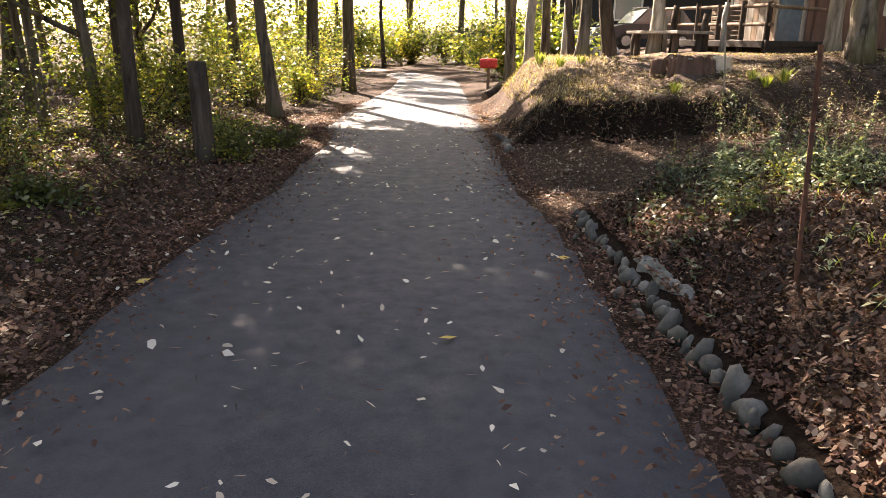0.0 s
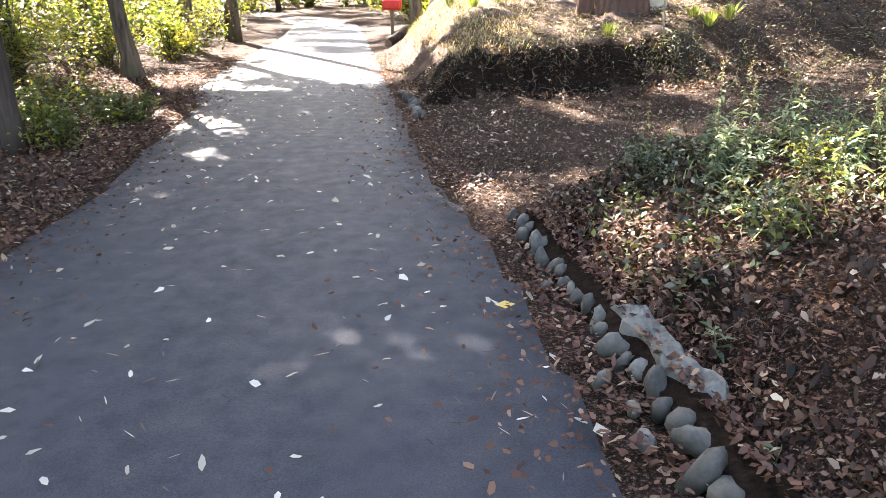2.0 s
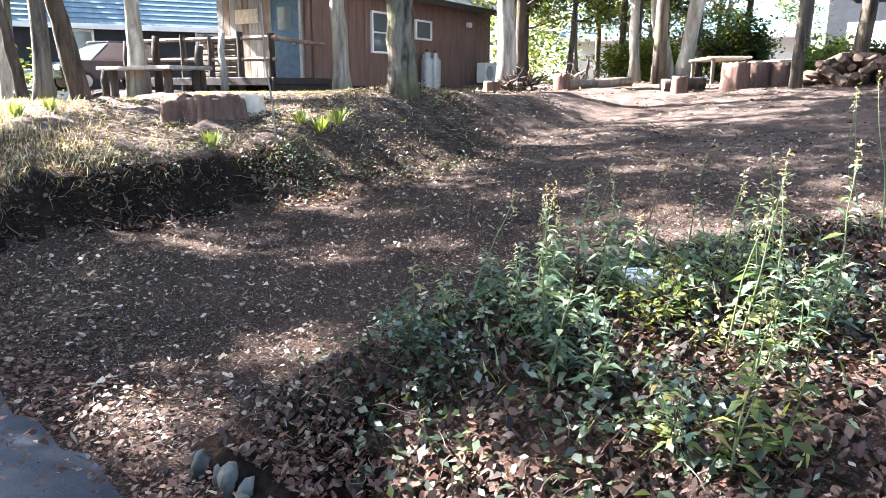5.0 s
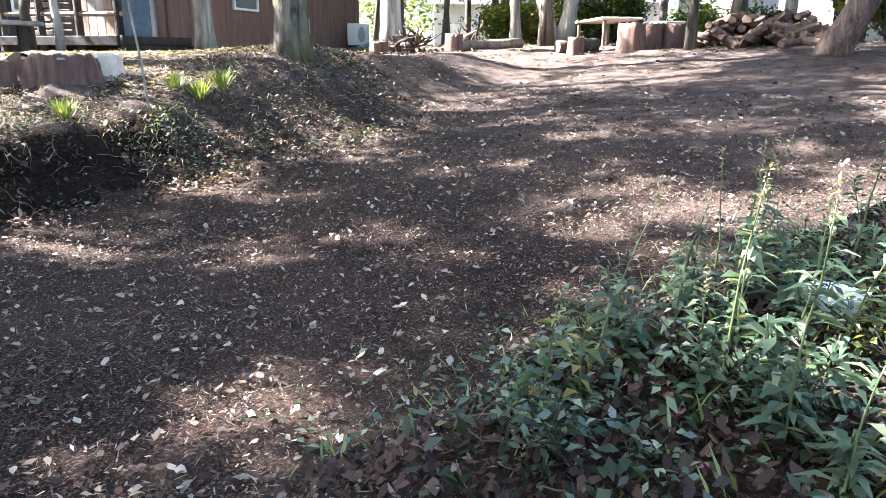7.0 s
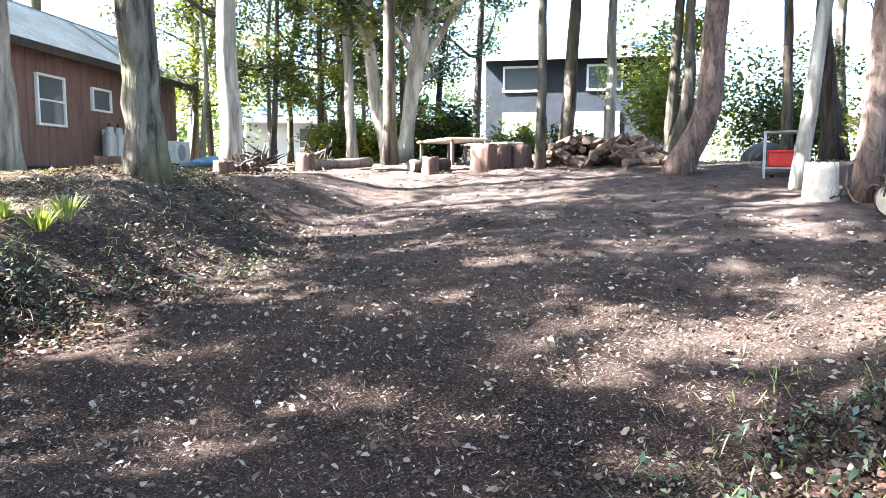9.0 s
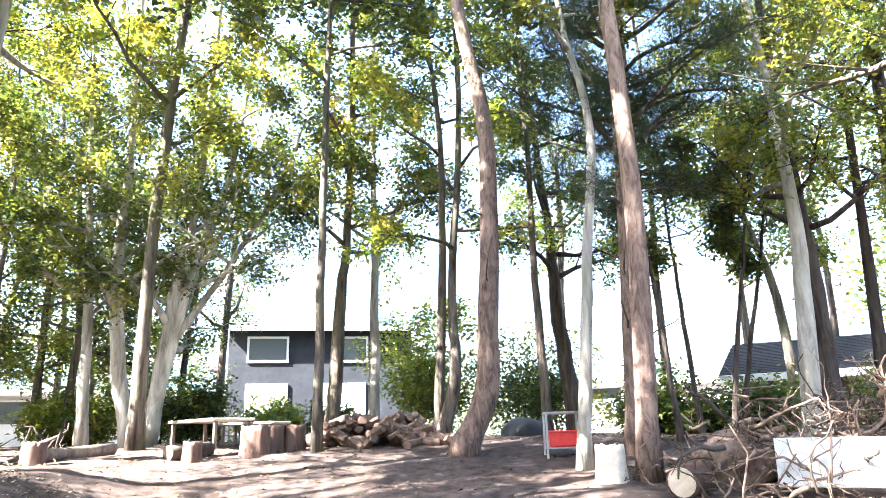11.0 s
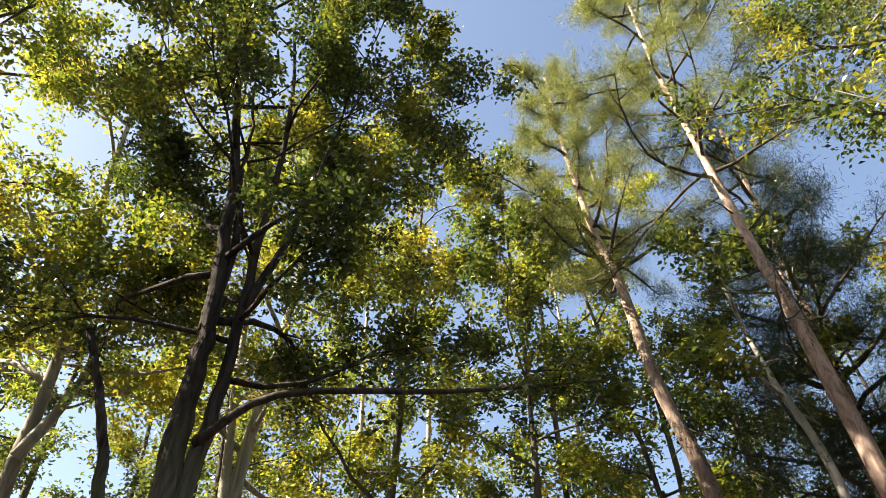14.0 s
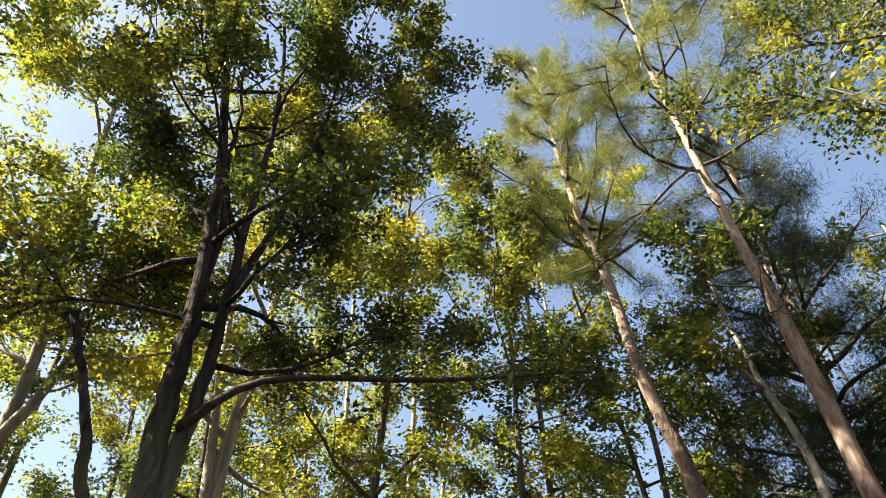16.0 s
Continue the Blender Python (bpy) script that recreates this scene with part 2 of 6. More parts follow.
LANE_LEAF = leaf("weathered_leaves", [(0.0, (0.19, 0.145, 0.11)), (0.6, (0.33, 0.27, 0.215)), (1.0, (0.52, 0.46, 0.39))], 0.12, 0.04, 0.55)
RUST_LEAF = leaf("russet_leaves", [(0.0, (0.045, 0.019, 0.014)), (0.5, (0.10, 0.045, 0.03)), (0.88, (0.17, 0.09, 0.058)), (1.0, (0.33, 0.24, 0.175))], 0.15, 0.03, 0.6)
# brown leaves darkened in colour for the near bank's deep shade
SHADED_LEAF = leaf("shaded_brown_leaves", [(0.0, (0.012, 0.008, 0.006)), (0.6, (0.04, 0.024, 0.017)), (1.0, (0.10, 0.06, 0.042))], 0.1, 0.02, 0.6)
PALE_LEAF = leaf("bleached_leaves", [(0.0, (0.26, 0.22, 0.18)), (0.6, (0.50, 0.47, 0.42)), (1.0, (0.68, 0.66, 0.62))], 0.15, 0.1, 0.4)
YELLOW_LEAF = leaf("yellow_leaves", [(0.0, (0.52, 0.36, 0.06)), (1.0, (0.66, 0.50, 0.14))], 0.2)
STRAW = leaf("dry_grass", [(0.0, (0.16, 0.12, 0.06)), (0.5, (0.34, 0.28, 0.15)), (1.0, (0.55, 0.47, 0.30))], 0.3)
STALK = leaf("weed_stalks", [(0.0, (0.06, 0.085, 0.03)), (0.6, (0.13, 0.15, 0.06)), (1.0, (0.30, 0.28, 0.13))], 0.2)
GRASS = leaf("grass_blades", [(0.0, (0.08, 0.14, 0.03)), (0.6, (0.24, 0.29, 0.07)), (1.0, (0.42, 0.40, 0.14))], 0.4)
STONE = surface("river_stone", (0.10, 0.095, 0.085), (0.29, 0.275, 0.245), 16, 0.85, relief=0.6, depth=0.012, big=0.9, blotch=(0.035, 0.038, 0.026), vary=0.65)
MORTAR = surface("mortar", (0.075, 0.074, 0.067), (0.20, 0.198, 0.183), 18, 0.9, relief=0.6, depth=0.012, blotch=(0.10, 0.11, 0.085), big=0.75)
# earth of the stone bed; near black, also carries the cut banks' shade
EARTH_SHADE = surface("packed_earth_shade", (0.008, 0.006, 0.005), (0.034, 0.023, 0.017), 25, 0.95, relief=1.0, depth=0.04, sheen=0.03)
RUST = surface("rusted_iron", (0.045, 0.02, 0.014), (0.14, 0.06, 0.035), 30, 0.85, relief=0.3, depth=0.003)
WOOD = surface("weathered_wood", (0.12, 0.085, 0.06), (0.33, 0.25, 0.19), 16, 0.8, (1, 1, 0.2), 0.5, 0.008)
GREY_WOOD = surface("silvered_wood", (0.20, 0.185, 0.165), (0.46, 0.44, 0.40), 16, 0.85, (1, 1, 0.2), 0.5, 0.008)
CUT_WOOD = surface("fresh_cut_wood", (0.48, 0.38, 0.27), (0.75, 0.65, 0.52), 10, 0.8, big=0.25)
RED_WOOD = surface("split_wood", (0.075, 0.04, 0.03), (0.24, 0.145, 0.105), 12, 0.85, (1, 1, 0.25), 0.6, 0.012)
FIREWOOD = surface("firewood", (0.08, 0.048, 0.036), (0.32, 0.21, 0.15), 9, 0.85, relief=0.6, depth=0.015, vary=0.5)
ROOT = surface("dry_roots", (0.07, 0.045, 0.033), (0.30, 0.21, 0.155), 12, 0.9, relief=0.6, depth=0.012)
BOARD = surface("white_board", (0.40, 0.40, 0.385), (0.62, 0.62, 0.60), 5, 0.6, relief=0.1, depth=0.003, big=0.3, blotch=(0.45, 0.43, 0.40))
CABIN = siding("brown_siding", (0.115, 0.066, 0.054), (0.19, 0.113, 0.092), 0.3)
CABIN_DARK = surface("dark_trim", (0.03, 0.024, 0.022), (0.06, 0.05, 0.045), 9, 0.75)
ROOFING = surface("grey_shingles", (0.10, 0.115, 0.13), (0.20, 0.22, 0.24), 6, 0.65, relief=0.3)
BLUE_ROOF = surface("blue_sheet_roof", (0.085, 0.14, 0.165), (0.17, 0.235, 0.265), 4, 0.5, big=0.3)
HOUSE_GREY = surface("slate_siding", (0.018, 0.021, 0.027), (0.032, 0.036, 0.044), 4, 0.7)
WHITE = surface("white_paint", (0.70, 0.70, 0.69), (0.82, 0.82, 0.81), 6, 0.55, relief=0.1, depth=0.002, big=0.15, blotch=(0.6, 0.6, 0.58))
BLUE_DOOR = surface("blue_paint", (0.045, 0.085, 0.13), (0.10, 0.165, 0.225), 7, 0.6, big=0.3)
RED = surface("red_paint", (0.50, 0.03, 0.025), (0.68, 0.06, 0.05), 7, 0.5, big=0.15)
STEEL = surface("grey_steel", (0.32, 0.33, 0.34), (0.46, 0.47, 0.48), 9, 0.45, metal=0.4, big=0.2)
TARP = surface("blue_tarp", (0.10, 0.28, 0.50), (0.28, 0.46, 0.66), 6, 0.5, big=0.3)
BLACK = surface("black_rubber", (0.012, 0.012, 0.013), (0.03, 0.03, 0.032), 8, 0.6)
CAR_PAINT = surface("dark_car_paint", (0.03, 0.035, 0.045), (0.05, 0.055, 0.065), 3, 0.25, big=0.1)


# ---- building blocks ----
def mesh_object(name, verts, faces, material, smooth_faces=False):
    me = bpy.data.meshes.new(name)
    me.from_pydata(verts, [], faces)
    if smooth_faces:
        me.polygons.foreach_set("use_smooth", [True] * len(me.polygons))
    me.materials.append(material)
    return new(name, me)


def quads(name, v, material):
    """One mesh out of separate blades of k corners each; v has the shape (n, k, 3)."""
    n, k = v.shape[:2]
    me = bpy.data.meshes.new(name)
    me.vertices.add(k * n)
    me.vertices.foreach_set("co", np.ascontiguousarray(v, dtype=np.float32).ravel())
    me.loops.add(k * n)
    me.loops.foreach_set("vertex_index", np.arange(k * n, dtype=np.int32))
    me.polygons.add(n)
    me.polygons.foreach_set("loop_start", np.arange(0, k * n, k, dtype=np.int32))
    me.update(calc_edges=True)
    me.materials.append(material)
    return new(name, me)


def under(child, parent, label=""):
    child.parent = parent
    if label:
        child["label"] = label
    return child


def part(name, bm, material, parent, label=""):
    me = bpy.data.meshes.new(name)
    bm.to_mesh(me)
    bm.free()
    me.materials.append(material)
    return under(new(name, me), parent, label)


def thing(name, m, label, category, group=""):
    ob = new(name)
    ob.empty_display_size = 0.1
    ob.matrix_world = m
    return tagged(ob, label, category, group)


def box(size, at=(0, 0, 0), bevel=0.01, m=None, bm=None):
    bm = bm or bmesh.new()
    made = bmesh.ops.create_cube(bm, size=1.0, matrix=Matrix.Translation(at) @ (m or Matrix()) @ Matrix.Diagonal((*size, 1)))
    if bevel:
        edges = list({e for v in made["verts"] for e in v.link_edges})
        bmesh.ops.bevel(bm, geom=edges, offset=bevel, segments=1, affect="EDGES")
    return bm


def rod(a, b, r0, r1=None, sides=10, bm=None, bevel=0.0):
    bm = bm or bmesh.new()
    a, b = Vector(a), Vector(b)
    r1 = r0 if r1 is None else r1
    turn = (b - a).to_track_quat("Z", "Y").to_matrix().to_4x4()
    made = bmesh.ops.create_cone(bm, cap_ends=True, segments=sides, radius1=r0, radius2=r1, depth=(b - a).length,
                                 matrix=Matrix.Translation((a + b) / 2) @ turn)
    if bevel:
        rim = [e for e in {e for v in made["verts"] for e in v.link_edges} if len(e.link_faces) == 2 and any(len(f.verts) > 4 for f in e.link_faces)]
        bmesh.ops.bevel(bm, geom=rim, offset=bevel, segments=2, affect="EDGES")
    return bm


def lump(radius, squash=(1, 1, 1), rough=0.15, seed=0, level=2, bm=None, at=(0, 0, 0), turn=0.0):
    """A rounded, uneven body such as a stone."""
    own = bmesh.new()
    bmesh.ops.create_icosphere(own, subdivisions=level, radius=radius)
    rot = Matrix.Rotation(turn, 4, "Z")
    for v in own.verts:
        k = 1 + rough * noise.noise(v.co / radius * 0.9 + Vector((seed * 3.1, seed * 1.7, seed)))
        v.co = rot @ Vector((v.co.x * squash[0] * k, v.co.y * squash[1] * k, v.co.z * squash[2] * k)) + Vector(at)
    for f in own.faces:
        f.smooth = True
    return own


class Tubes:
    """Collects tapered, bent tubes into one mesh."""

    def __init__(self):
        self.v, self.f = [], []

    def add(self, points, radii, sides=6, wobble=0.0):
        start = len(self.v)
        pts = [Vector(p) for p in points]
        side = None
        for i, (p, r) in enumerate(zip(pts, radii)):
            along = (pts[min(i + 1, len(pts) - 1)] - pts[max(i - 1, 0)]).normalized()
            if side is None:
                side = along.orthogonal().normalized()
            side = (side - along * side.dot(along)).normalized()
            up = along.cross(side)
            for k in range(sides):
                a = 2 * math.pi * k / sides
                q = r * (1 + wobble * noise.noise(Vector((a * 1.3, p.z * 1.4, r * 50 + start))))
                self.v.append(p + side * (q * math.cos(a)) + up * (q * math.sin(a)))
        for i in range(len(pts) - 1):
            for k in range(sides):
                a, b = start + i * sides + k, start + i * sides + (k + 1) % sides
                self.f.append((a, b, b + sides, a + sides))
        self.f.append(tuple(start + k for k in reversed(range(sides))))
        self.f.append(tuple(start + (len(pts) - 1) * sides + k for k in range(sides)))

    def done(self, name, material, parent, label=""):
        return under(mesh_object(name, self.v, self.f, material, True), parent, label)


def leaves_at(centres, spread, count, length, width, rng, droop=0.2, flat=0.5, fold=0.25):
    """Leaf blades scattered about the centres, each a folded rhombus with its point outwards."""
    n = len(centres) * count
    c = np.repeat(centres, count, axis=0) + rng.normal(0, 1, (n, 3)) * spread
    d = rng.normal(0, 1, (n, 3))
    d[:, 2] = d[:, 2] * flat - droop
    d /= np.linalg.norm(d, axis=1, keepdims=True) + 1e-9
    up = rng.normal(0, 0.55, (n, 3)) + (0, 0, 1)
    s = np.cross(d, up)
    s /= np.linalg.norm(s, axis=1, keepdims=True) + 1e-9
    nrm = np.cross(s, d)
    size = rng.uniform(0.65, 1.25, (n, 1))
    L, W = length * size, width * size
    mid = c + d * L * 0.45
    return np.stack([c, mid + s * W / 2 + nrm * W * fold, c + d * L, mid - s * W / 2 + nrm * W * fold], 1)


def path_point(path, t):
    """The place and the direction at the share t of a bent line."""
    k = min(int(t * (len(path) - 1)), len(path) - 2)
    f = t * (len(path) - 1) - k
    return path[k].lerp(path[k + 1], f), (path[k + 1] - path[k]).normalized()


def bent(start, way, length, steps, rng, wander=0.25, lift=0.1):
    pts, d = [start.copy()], way.normalized()
    for _ in range(steps):
        d = (d + Vector(rng.normal(0, wander, 3)) + Vector((0, 0, lift))).normalized()
        pts.append(pts[-1] + d * (length / steps))
    return pts


def refined(path, steps):
    """A smooth line through the given points."""
    pts = [Vector(p) for p in path]
    ext = [pts[0] * 2 - pts[1]] + pts + [pts[-1] * 2 - pts[-2]]
    out = []
    for i in range(1, len(ext) - 2):
        a, b, c, d = ext[i - 1:i + 3]
        for k in range(steps):
            t = k / steps
            out.append(0.5 * ((2 * b) + (c - a) * t + (2 * a - 5 * b + 4 * c - d) * t * t + (3 * b - a - 3 * c + d) * t ** 3))
    return out + [pts[-1]]


def grow_branches(tubes, stems, spec, rng):
    """Limbs, boughs and twigs out of the given stems; returns the twigs' leaf places."""
    tips = []
    inner = spec.get("inner", 0.3)
    for path, radius in stems:
        for i in range(spec["limbs"]):
            t = spec["low"] + (1 - spec["low"]) * (i + rng.uniform(0, 1)) / spec["limbs"]
            p, along = path_point(path, min(t, 0.99))
            az = i * 2.4 + rng.uniform(-0.5, 0.5) + spec.get("turn", 0)
            rise = spec["rise"] + rng.normal(0, 0.2)
            way = Vector((math.cos(az), math.sin(az), rise))
            if "lean" in spec:
                way += Vector(spec["lean"])
            reach = spec["reach"] * rng.uniform(0.65, 1.15) * (1 - spec["taper"] * max(0.0, (t - spec["low"]) / (1 - spec["low"])))
            r = max(0.012, radius * (1 - 0.75 * t) * 0.55)
            limb = bent(p, way, reach, 6, rng, spec.get("wander", 0.16), spec.get("lift", 0.04))
            tubes.add(limb, [r * (1 - 0.85 * k / 6) + 0.004 for k in range(7)], 5)
            for j in range(spec["boughs"]):
                q, d = path_point(limb, inner + (1 - inner) * (j + rng.uniform(0, 1)) / spec["boughs"] * 0.99)
                way2 = d + Vector(rng.normal(0, 0.75, 3)) * Vector((1, 1, 0.5)).length / 1.5
                way2.z *= 0.6
                bough = bent(q, way2, reach * rng.uniform(0.25, 0.5), 4, rng, 0.22, spec.get("lift", 0.04))
                tubes.add(bough[::2], [max(0.004, r * 0.35 * (1 - 0.8 * k / 2)) for k in range(3)], 3)
                for k in range(spec["twigs"]):
                    s, d2 = path_point(bough, 0.2 + 0.79 * rng.uniform(0, 1))
                    way3 = d2 + Vector(rng.normal(0, 0.8, 3))
                    twig = bent(s, way3, reach * rng.uniform(0.10, 0.2), 2, rng, 0.2, 0.0)
                    if spec.get("fine", True) and k < 1:
                        tubes.add([twig[0], twig[2]], [0.006, 0.002], 3)
                    tips += [twig[1], twig[2]]
    return np.array([tuple(t) for t in tips])


def broad_tree(label, stems, bark_material, leaf_material, spec, seed, group="", extra=()):
    """A broad-leaved tree. stems: bent lines of points in the world with the radius at the foot, and the taper of a leafless one; extra: single boughs with leaves."""
    rng = np.random.default_rng(seed)
    foot = Vector(stems[0][0][0])
    tree = thing("tree", Matrix.Translation(foot), label, "tree", group)
    boughs = Tubes()
    lines = []
    for n, (path, r, *more) in enumerate(stems):
        shrink = more[0] if more else 0.78
        line = refined([Vector(p) - foot for p in path], 5)
        line = [p + Vector(rng.normal(0, 0.012, 3)) * (1 if i else 0) for i, p in enumerate(line)]
        count = len(line) - 1
        radii = [r * (1 - shrink * k / count) + (0.35 * r * max(0.0, 1 - p.z / 0.5) ** 2 if n == 0 else 0) for k, p in enumerate(line)]
        if n == 0:
            line[0] = line[0] - Vector((0, 0, 0.12))
        trunk = Tubes()
        trunk.add(line, radii, 12, 0.10)
        trunk.done("stem" if n else "trunk", bark_material, tree)
        if not more:
            lines.append((line, r))
    tips = grow_branches(boughs, lines, spec, rng)
    for path, r in extra:
        line = refined([Vector(p) - foot for p in path], 4)
        trunk = Tubes()
        trunk.add(line, [r * (1 - 0.8 * k / (len(line) - 1)) for k in range(len(line))], 8, 0.1)
        trunk.done("limb", DARK_BARK, tree, "long bare limb reaching sideways")
        for k in range(14):
            p, d = path_point(line, 0.35 + 0.64 * rng.uniform(0, 1))
            twig = bent(p, d + Vector(rng.normal(0, 0.8, 3)), rng.uniform(0.4, 1.0), 3, rng)
            boughs.add(twig, [0.012, 0.008, 0.005, 0.003], 4)
            tips = np.concatenate([tips, [tuple(q) for q in twig[1:]]])
    tagged(boughs.done("branchwork", bark_material, tree), kind="stuff")
    v = leaves_at(tips, spec.get("spread", 0.16), spec["leaves"], spec.get("leaf", 0.085), spec.get("leaf", 0.085) * 0.55, rng)
    tagged(under(quads("crown", v, leaf_material), tree), kind="stuff")
    return tree


def pine_tree(label, path, radius, low, reach, seed, material=None, limbs=30, tuft=22, group="", spread=0.07, dead=5):
    """A tall bare trunk with short dead stubs, tufted boughs towards the top."""
    rng = np.random.default_rng(seed)
    foot = Vector(path[0])
    tree = thing("pine_tree", Matrix.Translation(foot), label, "tree", group)
    line = refined([Vector(p) - foot for p in path], 5)
    count = len(line) - 1
    trunk, boughs = Tubes(), Tubes()
    radii = [radius * (1 - 0.8 * k / count) + 0.3 * radius * max(0.0, 1 - p.z / 0.4) ** 2 for k, p in enumerate(line)]
    line[0] = line[0] - Vector((0, 0, 0.12))
    trunk.add(line, radii, 12, 0.08)
    tips = []
    for i in range(limbs):
        t = low + (0.995 - low) * (i + rng.uniform(0, 1)) / limbs
        p, d = path_point(line, min(t, 0.99))
        az = i * 2.4 + rng.uniform(-0.4, 0.4)
        span = reach * rng.uniform(0.6, 1.1) * (1 - 0.55 * (t - low) / (1 - low))
        limb = bent(p, Vector((math.cos(az), math.sin(az), rng.uniform(-0.05, 0.45))), span, 6, rng, 0.14, 0.05)
        boughs.add(limb, [radius * 0.22 * (1 - 0.85 * k / 6) + 0.004 for k in range(7)], 5)
        for j in range(9):
            q, d2 = path_point(limb, 0.3 + 0.69 * rng.uniform(0, 1))
            bough = bent(q, d2 + Vector(rng.normal(0, 0.7, 3)), span * rng.uniform(0.15, 0.32), 3, rng, 0.2, 0.1)
            boughs.add(bough, [0.014, 0.010, 0.007, 0.003], 3)
            tips += bough[1:]
            tips += [bough[3] + Vector(rng.normal(0, 0.12, 3)) for _ in range(3)]
    for i in range(dead):
        p, d = path_point(line, low * (0.35 + 0.6 * rng.uniform(0, 1)))
        az = rng.uniform(0, 6.28)
        stub = bent(p, Vector((math.cos(az), math.sin(az), 0.2)), rng.uniform(0.5, 1.4), 4, rng, 0.2, 0.05)
        boughs.add(stub, [0.022, 0.016, 0.012, 0.008, 0.004], 5)
    trunk.done("trunk", PINE_BARK, tree)
    tagged(boughs.done("branchwork", DARK_BARK, tree), kind="stuff")
    centres = np.array([tuple(t) for t in tips])
    v = leaves_at(centres, spread, tuft * 2, 0.12, 0.007, rng, -0.15, 0.9, 0.0)
    tagged(under(quads("crown", v, material or NEEDLE), tree), kind="stuff")
    return tree


def shrub(name, label, foot, height, width, leaf_material, seed, stems=9, leaves=10, leaf_size=0.06, group="", thick=1.0, category="shrub"):
    rng = np.random.default_rng(seed)
    ob = thing(name, Matrix.Translation(foot), label, category, group)
    tubes, tips = Tubes(), []
    for i in range(stems):
        az = rng.uniform(0, 6.28)
        stem = bent(Vector((rng.normal(0, 0.06), rng.normal(0, 0.06), -0.03)), Vector((math.cos(az) * width / height * 0.8, math.sin(az) * width / height * 0.8, 1)),
                    height * rng.uniform(0.6, 1.1), 6, rng, 0.18, 0.0)
        tubes.add(stem, [thick * r for r in (0.014, 0.011, 0.009, 0.007, 0.005, 0.004, 0.002)], 5)
        for j in range(8):
            p, d = path_point(stem, 0.2 + 0.79 * rng.uniform(0, 1))
            twig = bent(p, d + Vector(rng.normal(0, 0.9, 3)), width * rng.uniform(0.2, 0.5), 3, rng, 0.25, 0.0)
            tubes.add(twig[::3], [0.006 * thick, 0.002], 3)
            tips += twig[1:]
    tagged(tubes.done("branchwork", DARK_BARK, ob), kind="stuff")
    v = leaves_at(np.array([tuple(t) for t in tips]), width * 0.09, leaves, leaf_size, leaf_size * 0.55, rng)
    tagged(under(quads("foliage", v, leaf_material), ob), kind="stuff")
    return ob


# ---- lie of the land ----
def smooth(a, b, v):
    v = min(max((v - a) / (b - a), 0.0), 1.0)
    return v * v * (3 - 2 * v)


def road_bend(y):
    """How far the road has swung to one side beyond its straight stretch."""
    d = max(0.0, y - 25.5)
    return min(0.05 * d * d, 0.9 * d)


def road_right(y):
    return 1.8 - 0.168 * y + 0.2 * smooth(6.8, 4.6, y) - road_bend(y)


def road_left(y):
    return -1.0 - 0.152 * y - 0.16 * smooth(5.6, 3.6, y) - 0.35 * smooth(9.5, 11.5, y) * smooth(22.0, 13.0, y) - road_bend(y)


def road_z(y):
    return 0.012 * max(0.0, y - 26.0)


def lane(x):
    """Height of the dirt lane that climbs away from the road."""
    v = 0.158 * (x - 3.1)
    v = 0.5 * (v + math.sqrt(v * v + 0.006)) - 0.01
    return v if v < 1.3 else 1.3 + 0.38 * (1 - math.exp(-(v - 1.3) / 0.38))


def ground(x, y):
    base = road_z(y)
    if x < road_left(y):
        d = road_left(y) - x
        return base + 0.10 * smooth(0.2, 3.0, d) + 0.05 * smooth(3, 12, d)
    u = x - road_right(y)
    if u < 0:
        return base
    low = max(lane(x) * smooth(0.0, 2.0, u), base)
    low += 0.10 * smooth(8.8, 10.2, y) * smooth(5.5, 3.0, x) * smooth(0.2, 1.0, u)
    # bank beyond the lane
    inside = min((u - 0.1) / 1.2, (y - (10.05 + 0.2 * max(0.0, x - 4.0) - 0.45 * smooth(1.3, 0.3, x) + 0.28 * smooth(5.5, 4.0, x) * noise.noise(Vector((x * 1.1, 3.0, 0))) + 0.12 * noise.noise(Vector((x * 3.4, 7.0, 0))))) / (0.5 + 1.1 * smooth(2.6, 4.8, x)))
    high = min(0.60 + 0.17 * max(0.0, y - 10.2) + 0.08 * max(0.0, x - 3), 1.34 + 0.28 * smooth(8, 16, x))
    high -= 1.25 * smooth(13.0, 20.0, y) * smooth(4.5, 0.5, x)
    z = low + max(0.0, high - low) * smooth(0.0, 1.0, inside)
    # mound about the oak's foot
    z += 0.26 * math.exp(-((x - 6.0) ** 2 + (y - 12.0) ** 2) / 1.1)
    # bank before the lane
    c = x - (2.27 - 0.185 * y)
    if c > 0.2 and y < 6.2:
        edge = smooth(0.0, 1.0, (5.85 - 0.12 * (x - 1.5) - y) / 0.9)
        top = max(0.08 + 0.56 * (1 - math.exp(-(c - 0.2) / 0.48)) + 0.05 * max(0.0, x - 2.6), low)
        z += max(0.0, top - z) * edge
    return z


def axis_steps(low, high, step, far):
    """Even steps between low and high, growing ones out to the horizon."""
    inner = list(np.arange(low, high + step / 2, step))
    left, right, d = [], [], step
    while d < far:
        d *= 1.5
        left.append(low - d)
        right.append(high + d)
    return left[::-1] + inner + right


